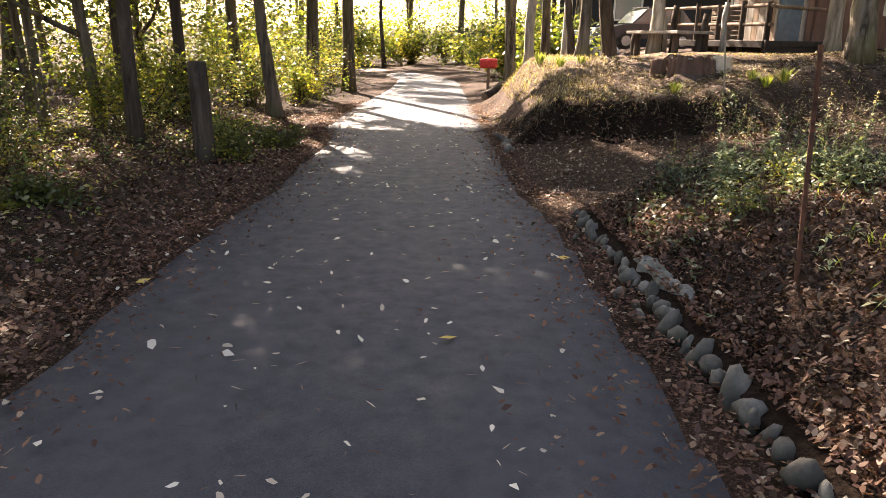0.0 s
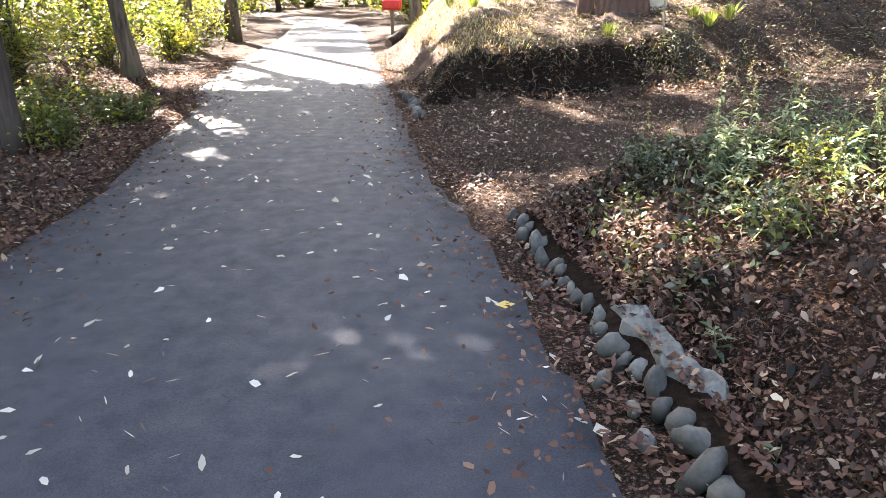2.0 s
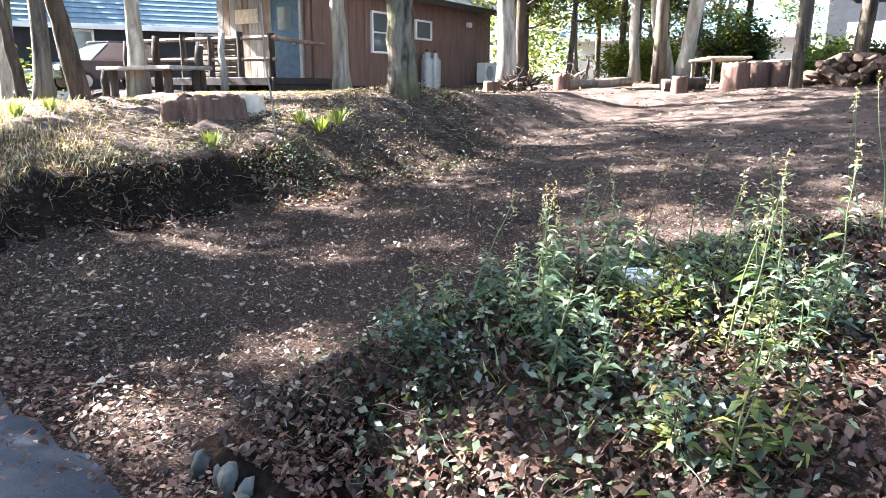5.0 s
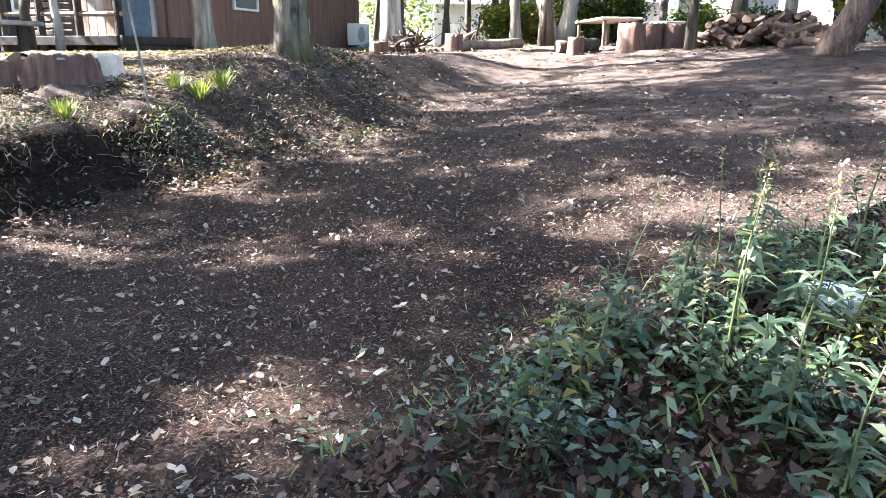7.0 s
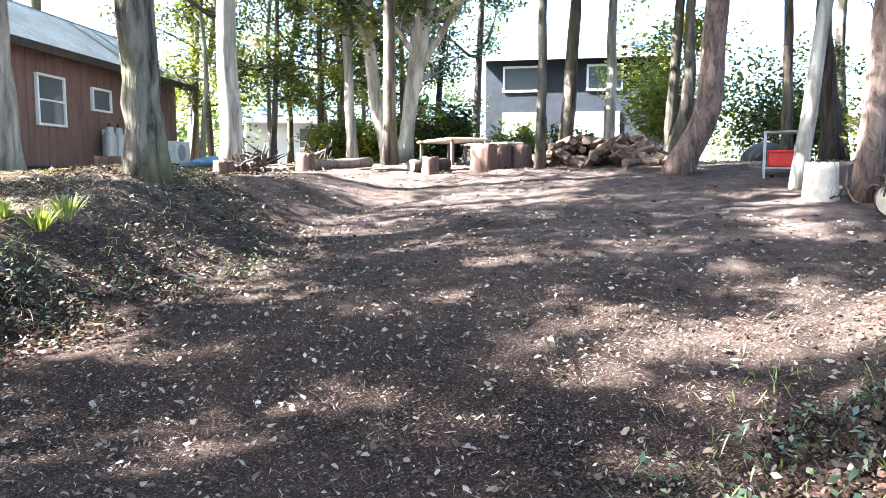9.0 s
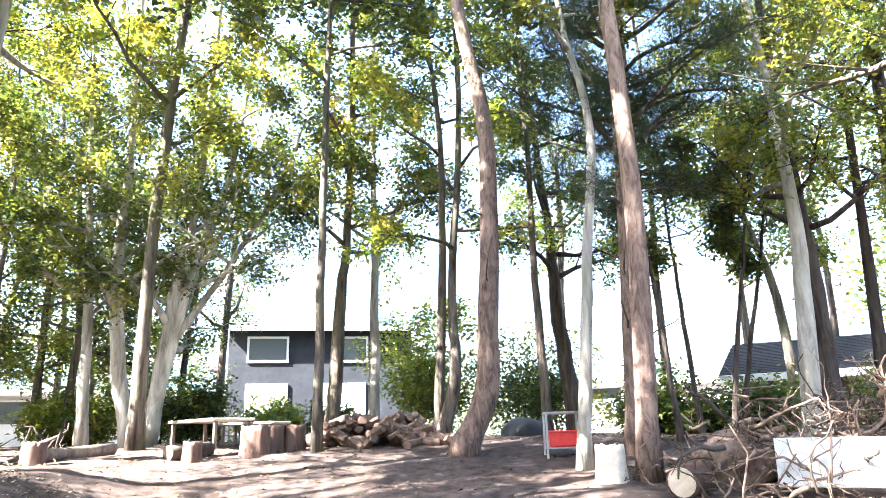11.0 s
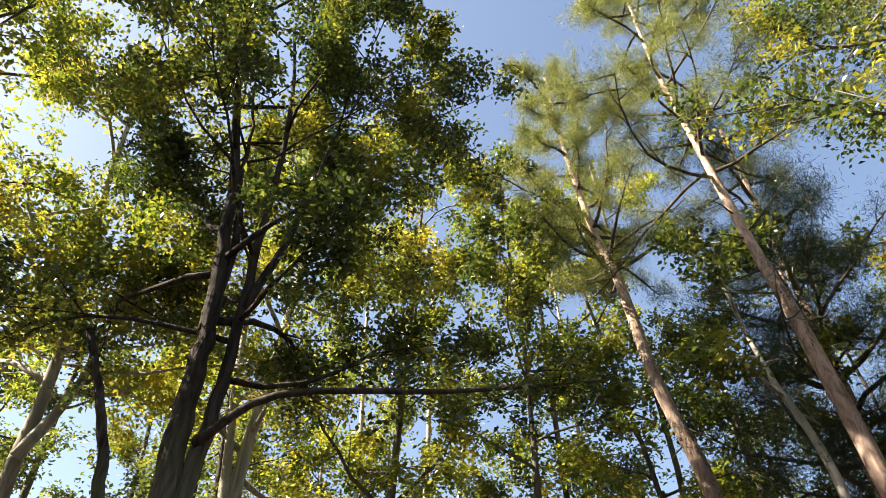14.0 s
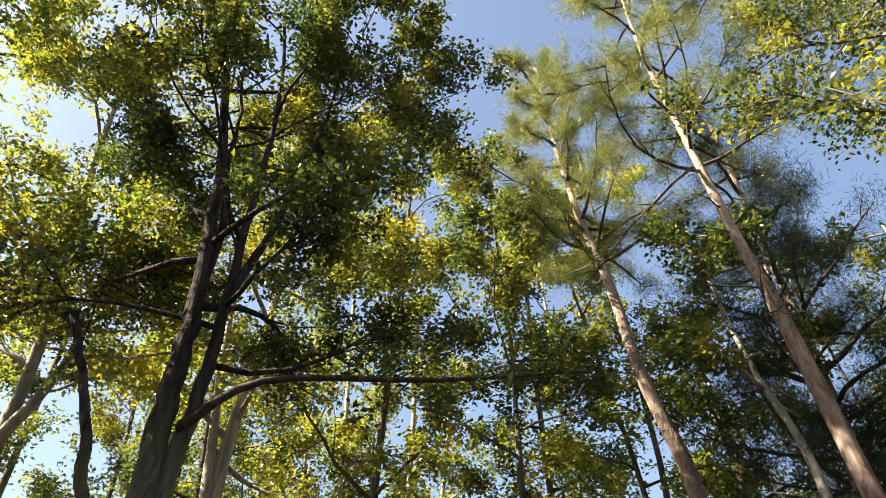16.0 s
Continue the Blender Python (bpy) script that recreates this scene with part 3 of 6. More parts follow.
def build_ground():
    xs, ys = axis_steps(-12.0, 18.0, 0.16, 900), axis_steps(-4.0, 20.0, 0.16, 900)
    verts, faces = [], []
    for y in ys:
        for x in xs:
            z = ground(x, y)
            d = max(road_left(y) - x, x - road_right(y), 0.0)
            if d > 0:
                k = smooth(0.0, 0.7, d)
                rough = 1.0 + 1.8 * smooth(9.4, 10.2, y) * smooth(5.0, 3.0, x) * smooth(-2.0, 0.5, x)
                z += k * rough * (0.035 * noise.noise(Vector((x * 1.1, y * 1.1, 0))) + 0.03 * noise.noise(Vector((x * 2.3, y * 2.3, 9))) + 0.02 * noise.noise(Vector((x * 5, y * 5, 5))))
            else:
                z -= 0.03
            verts.append((x, y, z))
    w = len(xs)
    for j in range(len(ys) - 1):
        for i in range(w - 1):
            a = j * w + i
            faces.append((a, a + 1, a + w + 1, a + w))
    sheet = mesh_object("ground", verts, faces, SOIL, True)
    sheet.data.materials.append(EARTH_SHADE)
    # shade of the steep bank faces is painted with the near-black earth
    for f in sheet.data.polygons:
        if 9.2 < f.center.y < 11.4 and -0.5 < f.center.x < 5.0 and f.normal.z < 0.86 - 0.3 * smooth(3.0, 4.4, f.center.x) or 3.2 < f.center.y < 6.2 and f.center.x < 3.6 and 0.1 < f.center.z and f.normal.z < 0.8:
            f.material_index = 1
    return tagged(sheet, "dark brown forest soil strewn with dry leaf litter", "ground", kind="structure")


def build_road():
    rng = np.random.default_rng(3)
    verts, faces, n = [], [], 15
    ys = list(np.arange(-6.0, 40.0, 0.2)) + list(np.arange(40, 70, 3.0))
    for y in ys:
        a = road_left(y) - 0.05 + 0.09 * noise.noise(Vector((0, y * 0.9, 0)))
        b = road_right(y) + 0.05 + 0.09 * noise.noise(Vector((9, y * 0.9, 0)))
        for i in range(n):
            t = i / (n - 1)
            crown = 0.02 * (1 - (2 * t - 1) ** 2)
            edge = -0.035 if i in (0, n - 1) else 0.0
            verts.append((a + (b - a) * t, y, road_z(y) + crown + edge - 0.004))
    for j in range(len(ys) - 1):
        for i in range(n - 1):
            a = j * n + i
            faces.append((a, a + 1, a + n + 1, a + n))
    return tagged(mesh_object("road", verts, faces, ASPHALT, True), "narrow worn grey asphalt lane with leaf-covered edges", "road", kind="structure")


build_ground()
build_road()


def P(x, y, up=0.0):
    return Vector((x, y, ground(x, y) + up))


def scattered(n, xr, yr, seed, keep=None):
    """Random places on the ground inside a rectangle, thinned by keep(x, y) in 0..1."""
    rng = np.random.default_rng(seed)
    out = []
    while len(out) < n:
        x, y = rng.uniform(*xr), rng.uniform(*yr)
        if keep is None or rng.uniform() < keep(x, y):
            out.append((x, y, ground(x, y)))
    return np.array(out)


def lying(places, length, width, seed, tilt=0.25, lift=0.012, fold=0.3, lobes=True):
    """Fallen leaves: blades that lie about on the ground, a little curled and tilted."""
    rng = np.random.default_rng(seed)
    n = len(places)
    az = rng.uniform(0, 6.28, n)
    d = np.stack([np.cos(az), np.sin(az), rng.normal(0, tilt, n)], 1)
    s = np.stack([-np.sin(az), np.cos(az), rng.normal(0, tilt, n)], 1)
    size = rng.uniform(0.5, 1.35, (n, 1))
    L, W = length * size, width * size * rng.uniform(0.7, 1.2, (n, 1))
    c = places + np.array([0, 0, lift]) - d * L / 2 + np.stack([np.zeros(n), np.zeros(n), rng.uniform(0, 0.02, n) + 0.006], 1)
    up = np.array([0, 0, 1.0]) * W

    def rim(at, share, side):
        return c + d * L * (at + rng.normal(0, 0.06, (n, 1))) + s * W * side * share * rng.uniform(0.35, 0.6, (n, 1)) + up * rng.uniform(-0.1, fold, (n, 1))

    if not lobes:
        return np.stack([c, rim(0.5, 1.0, 1), c + d * L, rim(0.5, 1.0, -1)], 1)
    return np.stack([c, rim(0.28, 0.9, 1), rim(0.68, 0.8, 1), c + d * L + up * rng.uniform(-0.1, fold, (n, 1)), rim(0.68, 0.8, -1), rim(0.28, 0.9, -1)], 1)


# ---- trees beside the lane ----
STRONG = dict(limbs=12, low=0.4, rise=0.35, reach=3.0, taper=0.4, boughs=7, twigs=5, leaves=14, spread=0.10, leaf=0.12)

broad_tree("tall forked oak with rough grey-brown bark, rising from the bank", [
    ([P(6.0, 11.95), (5.97, 11.98, 2.6), (5.95, 12.0, 3.6), (5.98, 11.97, 4.55)], 0.205, 0.1),
    ([(5.97, 11.98, 4.2), (5.98, 11.97, 5.18), (5.95, 12.0, 6.25), (5.96, 11.98, 7.4), (5.9, 12.04, 8.7), (5.72, 12.2, 11.0), (5.27, 12.6, 14.2), (5.0, 12.8, 16.0)], 0.165),
    ([(6.0, 11.95, 4.1), (6.1, 11.86, 4.8), (6.14, 11.82, 5.6), (6.21, 11.76, 6.4), (6.22, 11.75, 7.6), (6.24, 11.74, 9.5), (6.25, 11.73, 12.3), (6.02, 11.93, 15.3)], 0.125),
    ([(5.93, 12.02, 3.6), (5.74, 12.19, 4.05), (5.64, 12.27, 4.4), (5.51, 12.39, 5.2), (5.3, 12.57, 6.1), (5.02, 12.83, 7.0)], 0.10, 0.6),
    ([(5.93, 12.02, 7.3), (6.05, 11.98, 9.0), (5.88, 12.1, 10.4), (5.95, 12.2, 11.5), (5.7, 12.3, 13.5)], 0.075),
    ([(6.24, 11.73, 7.8), (6.6, 11.5, 9.5), (6.9, 11.2, 12.0), (7.3, 10.7, 14.5)], 0.07)],
    MOSS_BARK, OAK_LEAF, dict(inner=0.55, limbs=10, low=0.42, rise=0.25, reach=3.1, taper=0.25, boughs=7, twigs=6, leaves=22, spread=0.10, leaf=0.095), 11,
    extra=[([(6.05, 11.8, 5.75), (6.2, 10.85, 6.18), (6.9, 9.07, 6.08), (8.0, 7.56, 6.42)], 0.06)])
broad_tree("tall roadside oak with a high dense crown", [([P(2.3, 17.0), (2.1, 17.0, 2.35), (1.95, 16.9, 3.6), (2.2, 16.4, 7), (2.6, 15.7, 11), (2.8, 15.3, 15.5)], 0.19)],
           OAK_BARK, LIME_LEAF, dict(STRONG, reach=3.3, low=0.5, limbs=20, leaves=18, leaf=0.10), 10)
broad_tree("straight mottled trunk on the roadside bank", [([P(1.54, 14.6), (1.56, 14.6, 2.2), (1.5, 14.6, 4.5), (1.3, 14.8, 8), (1.2, 14.9, 12.5)], 0.14)],
           BARK, GREEN_LEAF, dict(STRONG, reach=2.6, low=0.58, limbs=11, leaves=15), 91)
broad_tree("pale blotched trunk before the blue-grey house", [([P(3.45, 18.5), (3.5, 18.5, 2.5), (3.4, 18.5, 4.5), (3.3, 18.4, 9), (3.2, 18.6, 14)], 0.19)],
           PALE_BARK, GREEN_LEAF, dict(STRONG, reach=2.4, low=0.6, limbs=9, leaves=7), 92)
broad_tree("thin dark leaning trunk on the roadside bank", [([P(1.42, 16.5), (1.21, 16.5, 2.3), (1.0, 16.5, 4.0), (0.6, 16.6, 9)], 0.11)],
           DARK_BARK, LIME_LEAF, dict(STRONG, reach=1.7, low=0.7, limbs=7, leaves=5), 93)
broad_tree("slender grey tree beside the cabin wall", [
    ([P(7.05, 16.4), (7.0, 16.45, 3.5), (6.85, 16.2, 6.5), (6.5, 15.8, 9.0), (6.0, 15.9, 13.0), (5.6, 15.6, 17.0)], 0.17),
    ([(6.7, 16.0, 7.0), (6.9, 15.5, 8.4), (6.75, 15.6, 9.6)], 0.10)],
    PALE_BARK, LIME_LEAF, dict(STRONG, reach=3.2, low=0.5, limbs=13, leaves=14, leaf=0.11), 12)
broad_tree("pale grey tree with a mossy foot on the lane's edge", [
    ([P(10.2, 15.0), (10.15, 15.05, 4.0), (10.25, 15.0, 8.0), (10.6, 14.7, 13.0), (10.4, 14.4, 19.0)], 0.21),
    ([(10.2, 15.0, 6.0), (9.9, 15.2, 10.0), (9.2, 15.0, 16.0)], 0.12)],
    PALE_BARK, LIME_LEAF, dict(STRONG, reach=3.0, low=0.46, leaves=11, leaf=0.11), 13)
broad_tree("clump of pale many-stemmed trees, bark lit by the sun", [
    ([P(15.05, 14.85), (14.82, 15.19, 3.54), (14.73, 15.32, 5.96), (14.76, 15.29, 8.52), (14.5, 15.3, 16.5)], 0.19),
    ([P(15.25, 14.6), (15.29, 14.41, 3.57), (15.38, 14.24, 5.44), (15.53, 13.96, 7.68), (15.7, 13.6, 18.5)], 0.19),
    ([P(15.15, 14.7), (15.35, 14.3, 3.57), (15.55, 13.95, 5.71), (15.9, 13.3, 8.5), (16.1, 12.6, 16)], 0.15),
    ([(15.35, 14.3, 3.7), (15.88, 13.25, 5.64), (16.25, 12.4, 7.4), (16.6, 11.8, 9.5)], 0.09)],
    PALE_BARK, GREEN_LEAF, dict(STRONG, limbs=10, reach=2.9, low=0.24, leaves=10, leaf=0.12), 14)
broad_tree("thin pale tree at the clearing's edge", [([P(14.95, 15.9), (14.87, 16.02, 4.8), (14.76, 16.2, 7.3), (14.5, 16.4, 12)], 0.13)],
           PALE_BARK, GREEN_LEAF, dict(STRONG, reach=2.5, low=0.24, leaves=11, leaf=0.12), 15)
broad_tree("straight grey tree behind the firewood", [([P(16.2, 10.95), (16.27, 10.8, 4.8), (16.31, 10.65, 7.5), (16.2, 10.5, 19)], 0.17)],
           BARK, GREEN_LEAF, dict(STRONG, reach=2.8, low=0.5, leaves=14), 16)
broad_tree("slim straight tree behind the firewood", [([P(17.4, 10.35), (17.43, 10.3, 5.0), (17.42, 10.35, 7.9), (17.3, 10.3, 18.5)], 0.14)],
           PALE_BARK, LIME_LEAF, dict(STRONG, reach=2.8, low=0.5, leaves=14), 17)
broad_tree("twin-stemmed tree behind a leaning pine", [
    ([P(15.26, 8.4), (15.1, 8.1, 3.0), (15.3, 8.17, 4.5), (15.32, 7.93, 8.9), (15.2, 8.1, 19)], 0.15),
    ([P(15.4, 8.5), (15.28, 8.35, 5.7), (15.2, 8.4, 9), (14.6, 9.4, 17)], 0.11)], BARK, LIME_LEAF, dict(STRONG, reach=2.6, low=0.5, leaves=13), 18)
broad_tree("tall slim oak with a high yellowing crown", [([P(13.6, 13.9), (13.5, 13.8, 6), (13.2, 13.2, 12), (13.0, 12.6, 18)], 0.15)],
           BARK, LIME_LEAF, dict(STRONG, reach=3.3, low=0.4, limbs=16, leaves=22, leaf=0.12), 27)
broad_tree("tall slim oak with a high green crown", [([P(12.9, 10.2), (12.95, 10.2, 6), (12.9, 10.1, 11), (12.6, 10.2, 16.5)], 0.09)],
           BARK, GREEN_LEAF, dict(STRONG, reach=3.0, low=0.45, limbs=15, leaves=18, leaf=0.12), 28)
broad_tree("thin pale trunk standing beside a cut log", [([P(10.95, 5.9), (10.93, 5.71, 3.56), (10.91, 5.5, 6.06), (10.92, 5.8, 8.0), (10.9, 6.0, 11)], 0.10)],
           PALE_BARK, GREEN_LEAF, dict(STRONG, limbs=8, reach=1.5, low=0.6, leaves=7), 19)
broad_tree("slim grey tree among others on the slope", [([P(14.9, 6.35), (14.91, 6.45, 4.6), (14.9, 6.5, 9), (14.8, 6.6, 12)], 0.10)],
           BARK, GREEN_LEAF, dict(STRONG, reach=1.8, low=0.5, limbs=8, leaves=9), 20)
broad_tree("dark trunk with a slight lean on the slope", [([P(17.9, 5.7), (17.91, 5.98, 4.24), (17.91, 6.13, 6.9), (17.7, 6.6, 12)], 0.22)],
           DARK_BARK, GREEN_LEAF, dict(STRONG, reach=2.6, low=0.45, leaves=9), 21)
broad_tree("pale trunk with a broken fork above the brush heap", [
    ([P(13.3, 2.2), (13.2, 2.05, 4.5), (13.22, 2.13, 7.0), (13.2, 2.5, 11.5)], 0.17)], PALE_BARK, LIME_LEAF, dict(STRONG, reach=2.6, low=0.5, leaves=9), 22)
broad_tree("dark trunk above the brush heap", [([P(14.1, 1.58), (14.08, 1.57, 4.0), (14.1, 1.65, 6.1), (14.0, 1.9, 12)], 0.2)],
           DARK_BARK, LIME_LEAF, dict(STRONG, reach=2.6, low=0.45, leaves=6), 23)
broad_tree("dark slim trunk above the brush heap", [([P(14.7, 0.5), (14.67, 0.36, 5.55), (14.5, 0.3, 12)], 0.14)],
           DARK_BARK, LIME_LEAF, dict(STRONG, reach=2.6, low=0.45, leaves=6), 24)
broad_tree("thick dark trunk beyond the brush heap", [([P(14.5, 0.0), (14.43, -0.19, 6.1), (14.2, -0.3, 13)], 0.24)],
           DARK_BARK, LIME_LEAF, dict(STRONG, reach=2.8, low=0.45, leaves=6), 25)
for n, (x, y, lx, ly) in enumerate(((14.6, 3.65, 0.1, 0.2), (14.2, 3.2, 0.3, -0.7), (14.9, 2.9, 0.2, -0.9), (13.6, 4.2, 0.0, 0.3))):
    broad_tree("thin dark leaning sapling", [([P(x, y), (x + lx * 0.5, y + ly * 0.5, 3.6), (x + lx, y + ly, 5.4), (x + lx * 1.3, y + ly * 1.3, 7.5)], 0.055)],
               DARK_BARK, GREEN_LEAF, dict(STRONG, limbs=6, reach=1.3, low=0.5, boughs=4), 30 + n, "saplings on the slope")

pine_tree("tall leaning red pine, trunk bent at its foot", [P(12.2, 7.68), (12.2, 7.27, 2.3), (12.2, 7.2, 3.4), (12.22, 7.12, 5.0), (12.21, 7.14, 6.9), (12.21, 7.5, 8.9), (12.19, 7.7, 11.4), (12.15, 7.98, 13.2),
          (12.12, 8.2, 16.4), (12.1, 8.3, 19.5)], 0.21, 0.66, 2.7, 41, limbs=36, tuft=30)
pine_tree("tall straight red pine with orange upper bark", [P(10.24, 5.16), (10.22, 5.05, 4.5), (10.2, 5.2, 8.1), (10.21, 5.31, 9.5), (10.23, 5.46, 12.2), (10.24, 5.61, 15.8), (10.23, 5.5, 20.5)],
          0.145, 0.60, 3.2, 42, dead=9, limbs=36, tuft=28)
pine_tree("dark pine with shaded boughs behind another pine", [P(12.35, 5.0), (12.32, 4.88, 5.2), (12.3, 4.75, 8), (12.3, 4.7, 15)], 0.2, 0.45, 3.2, 43, SHADED_NEEDLE, 38, 26, spread=0.14)
pine_tree("slim pine on the slope", [P(11.85, 5.15), (11.84, 5.06, 3.7), (11.83, 5.0, 6.4), (11.8, 4.9, 11)], 0.11, 0.5, 2.2, 44, SHADED_NEEDLE, 26, 20, spread=0.12)
broad_tree("leafy oak leaning over the brush heap", [([P(8.0, 1.4), (8.1, 1.5, 5.0), (8.3, 1.9, 10.0), (8.7, 2.6, 15.5)], 0.2)],
           BARK, OAK_LEAF, dict(STRONG, reach=3.8, low=0.38, limbs=20, leaves=22, leaf=0.08), 26)
pine_tree("tall red pine at the edge of the wood", [P(9.6, 1.2), (9.6, 1.1, 7), (9.7, 1.3, 13), (9.7, 1.6, 20)], 0.22, 0.55, 3.0, 45)

# ---- the wood on both sides ----
def forest(places, seed, group, leaf_material, height=(10, 15), radius=(0.09, 0.2), reach=2.6, low=0.4, leaves=8, leaf_size=0.17, barks=()):
    """Three trees grown in full, and turned and scaled copies of them."""
    rng = np.random.default_rng(seed)
    models = []
    for n, (x, y) in enumerate(places):
        z = ground(x, y)
        if n < 3:
            h, r = rng.uniform(*height), rng.uniform(*radius)
            b = rng.normal(0, 0.35, (3, 2))
            models.append(broad_tree("slender woodland tree with grey-brown bark", [([(x, y, z), (x + b[0, 0] * 0.4, y + b[0, 1] * 0.4, z + h * 0.3), (x + b[1, 0], y + b[1, 1], z + h * 0.65),
                          (x + b[2, 0], y + b[2, 1], z + h)], r)], barks[n] if barks else (BARK if n % 3 else DARK_BARK), leaf_material, dict(STRONG, reach=reach, low=low, leaves=leaves, limbs=10, boughs=6, leaf=leaf_size, spread=0.17, fine=False), seed * 10 + n, group))
        else:
            s = rng.uniform(0.8, 1.15)
            m = Matrix.Translation((x, y, z)) @ Matrix.Rotation(rng.uniform(0, 6.28), 4, "Z") @ Matrix.Diagonal((s, s, s * rng.uniform(0.9, 1.1), 1))
            copy_thing(models[n % 3], m)


forest([(-4.6, 7.8), (-6.5, 5.2), (-7.2, 9.4), (-5.8, 2.4), (-9.0, 6.6), (-8.6, 10.9), (-11.5, 9.0), (-10.4, 3.0), (-6.9, -0.6), (-13.5, 12.5), (-12.4, 4.6), (-14, 6),
        (-6.0, 11.8), (-7.6, 13.2), (-9.6, -2.5), (-13, 1), (-11, -1), (-16, 11), (-5.2, -3.2), (-6.4, 9.7), (-11.6, 19), (-14.5, 18), (-16.5, 20)], 5, "trees of the shaded wood", GREEN_LEAF, low=0.16, radius=(0.05, 0.11), leaf_size=0.13, leaves=10)
forest([(-9.0, 29), (-15.5, 25), (-10.5, 31), (-7.6, 35), (-6.8, 38), (-15, 31), (-10, 36), (-4.5, 40), (-1.5, 38), (1.0, 35), (-18, 24), (-14, 40), (-8, 44), (2.5, 42), (-3, 47)], 6,
       "trees along the far road", LIME_LEAF, low=0.4)
forest([(0.6, 23.0), (1.2, 20.4), (-0.2, 19.2), (-0.6, 24.5), (0.2, 27.5), (1.6, 30.5)], 7, "trees on the bank by the road", GREEN_LEAF, low=0.5, radius=(0.11, 0.17), leaves=2, leaf_size=0.14, barks=(BARK, PALE_BARK, MOSS_BARK))
forest([(13.5, 18.6), (16.6, 17.5), (18.2, 19.5), (20.5, 16.8), (17.0, 23.0), (21.5, 21.5), (12.4, 17.4), (19.0, 21.5), (23.5, 20.0), (25.5, 18)], 8, "trees behind the clearing", GREEN_LEAF, low=0.18, leaves=10, leaf_size=0.13, radius=(0.07, 0.15))
forest([(20.5, 3.2), (19.0, 0.6), (22.5, 5.6), (18.0, -2.5), (13.0, -3.0), (23.5, 0.4), (10.0, -3.5), (16.0, -5.5), (6.5, -5.0), (26, -3), (21, -6)], 9, "trees of the southern wood", GREEN_LEAF, low=0.42, leaves=11, leaf_size=0.13)

broad_tree("crooked tree with a pale lit foot beside the road", [([P(-4.4, 12.35), (-4.5, 12.35, 0.9), (-4.62, 12.35, 1.9), (-4.9, 12.5, 4.5), (-5.1, 12.5, 6.2), (-5.1, 12.4, 8.8)], 0.15)],
           BARK, LIME_LEAF, dict(STRONG, reach=1.9, low=0.45, leaves=18, leaf=0.14), 58)
# added tree, leaned so that its crown keeps sun off road and lane
broad_tree("added leafy tree that shades the road and lane", [([P(-6.4, 15.0), (-6.4, 15.0, 3), (-6.2, 15.1, 7), (-6.0, 15.2, 10.8)], 0.15)],
           BARK, GREEN_LEAF, dict(STRONG, reach=2.9, low=0.45, limbs=15, taper=0.15, leaves=25, leaf=0.16, lean=(0.7, 0.1, 0.0)), 56)
# unseen tree, put in to block sun spots on the near road
broad_tree("added high-crowned tree that shades the road", [([P(-6.9, 11.2), (-6.85, 11.15, 4), (-6.6, 11.0, 8), (-6.3, 10.8, 13.0)], 0.11)],
           DARK_BARK, GREEN_LEAF, dict(STRONG, reach=2.7, low=0.48, limbs=20, taper=0.2, leaves=28, spread=0.2, leaf=0.16, lean=(0.1, -0.3, 0.0)), 54)
# added beyond the verge only for the shade it throws on the lane
broad_tree("added tall tree by the verge that shades the lane", [([P(-5.2, 17.0), (-5.1, 16.9, 4), (-4.9, 16.8, 8.0), (-4.6, 16.6, 12.3)], 0.17)],
           BARK, GREEN_LEAF, dict(STRONG, reach=3.0, low=0.35, limbs=16, taper=0.1, leaves=10, leaf=0.2), 59)
# made-up tree; its high crown blocks the sun above the lane
broad_tree("added high-crowned tree across the road, shading the lane", [([P(-5.0, 19.6), (-5.0, 19.6, 5), (-4.9, 19.5, 10), (-4.8, 19.4, 16.5)], 0.18)],
           BARK, GREEN_LEAF, dict(STRONG, reach=2.9, low=0.64, limbs=11, taper=0.2, leaves=6, leaf=0.19), 55)
# sparse tree added to break the sunlight on bank and lane into dapples
broad_tree("added slim tree dappling the bank and lane", [([P(0.3, 17.0), (0.35, 17.0, 4), (0.2, 16.9, 9), (0.0, 16.8, 13.5)], 0.13)],
           PALE_BARK, GREEN_LEAF, dict(STRONG, reach=2.6, low=0.5, leaves=3, leaf=0.16), 57)
forest([(10.5, 24.8), (13.2, 25.6), (8.6, 26.2), (15.8, 24.6), (18.5, 25.5)], 10, "tall trees behind the cabin", GREEN_LEAF, height=(16, 20), radius=(0.14, 0.2), reach=3.0, low=0.35, leaves=16, leaf_size=0.15)
forest([(14.2, 20.3), (15.4, 18.9), (17.4, 20.8), (19.5, 18.8), (15.9, 22.6), (21.6, 18.2), (20.2, 20.8), (17.8, 16.2)], 11, "slim pale trees behind the clearing", LIME_LEAF, height=(8, 11), radius=(0.06, 0.1), reach=2.1, low=0.16, leaves=10, leaf_size=0.13, barks=(PALE_BARK, BARK, PALE_BARK))

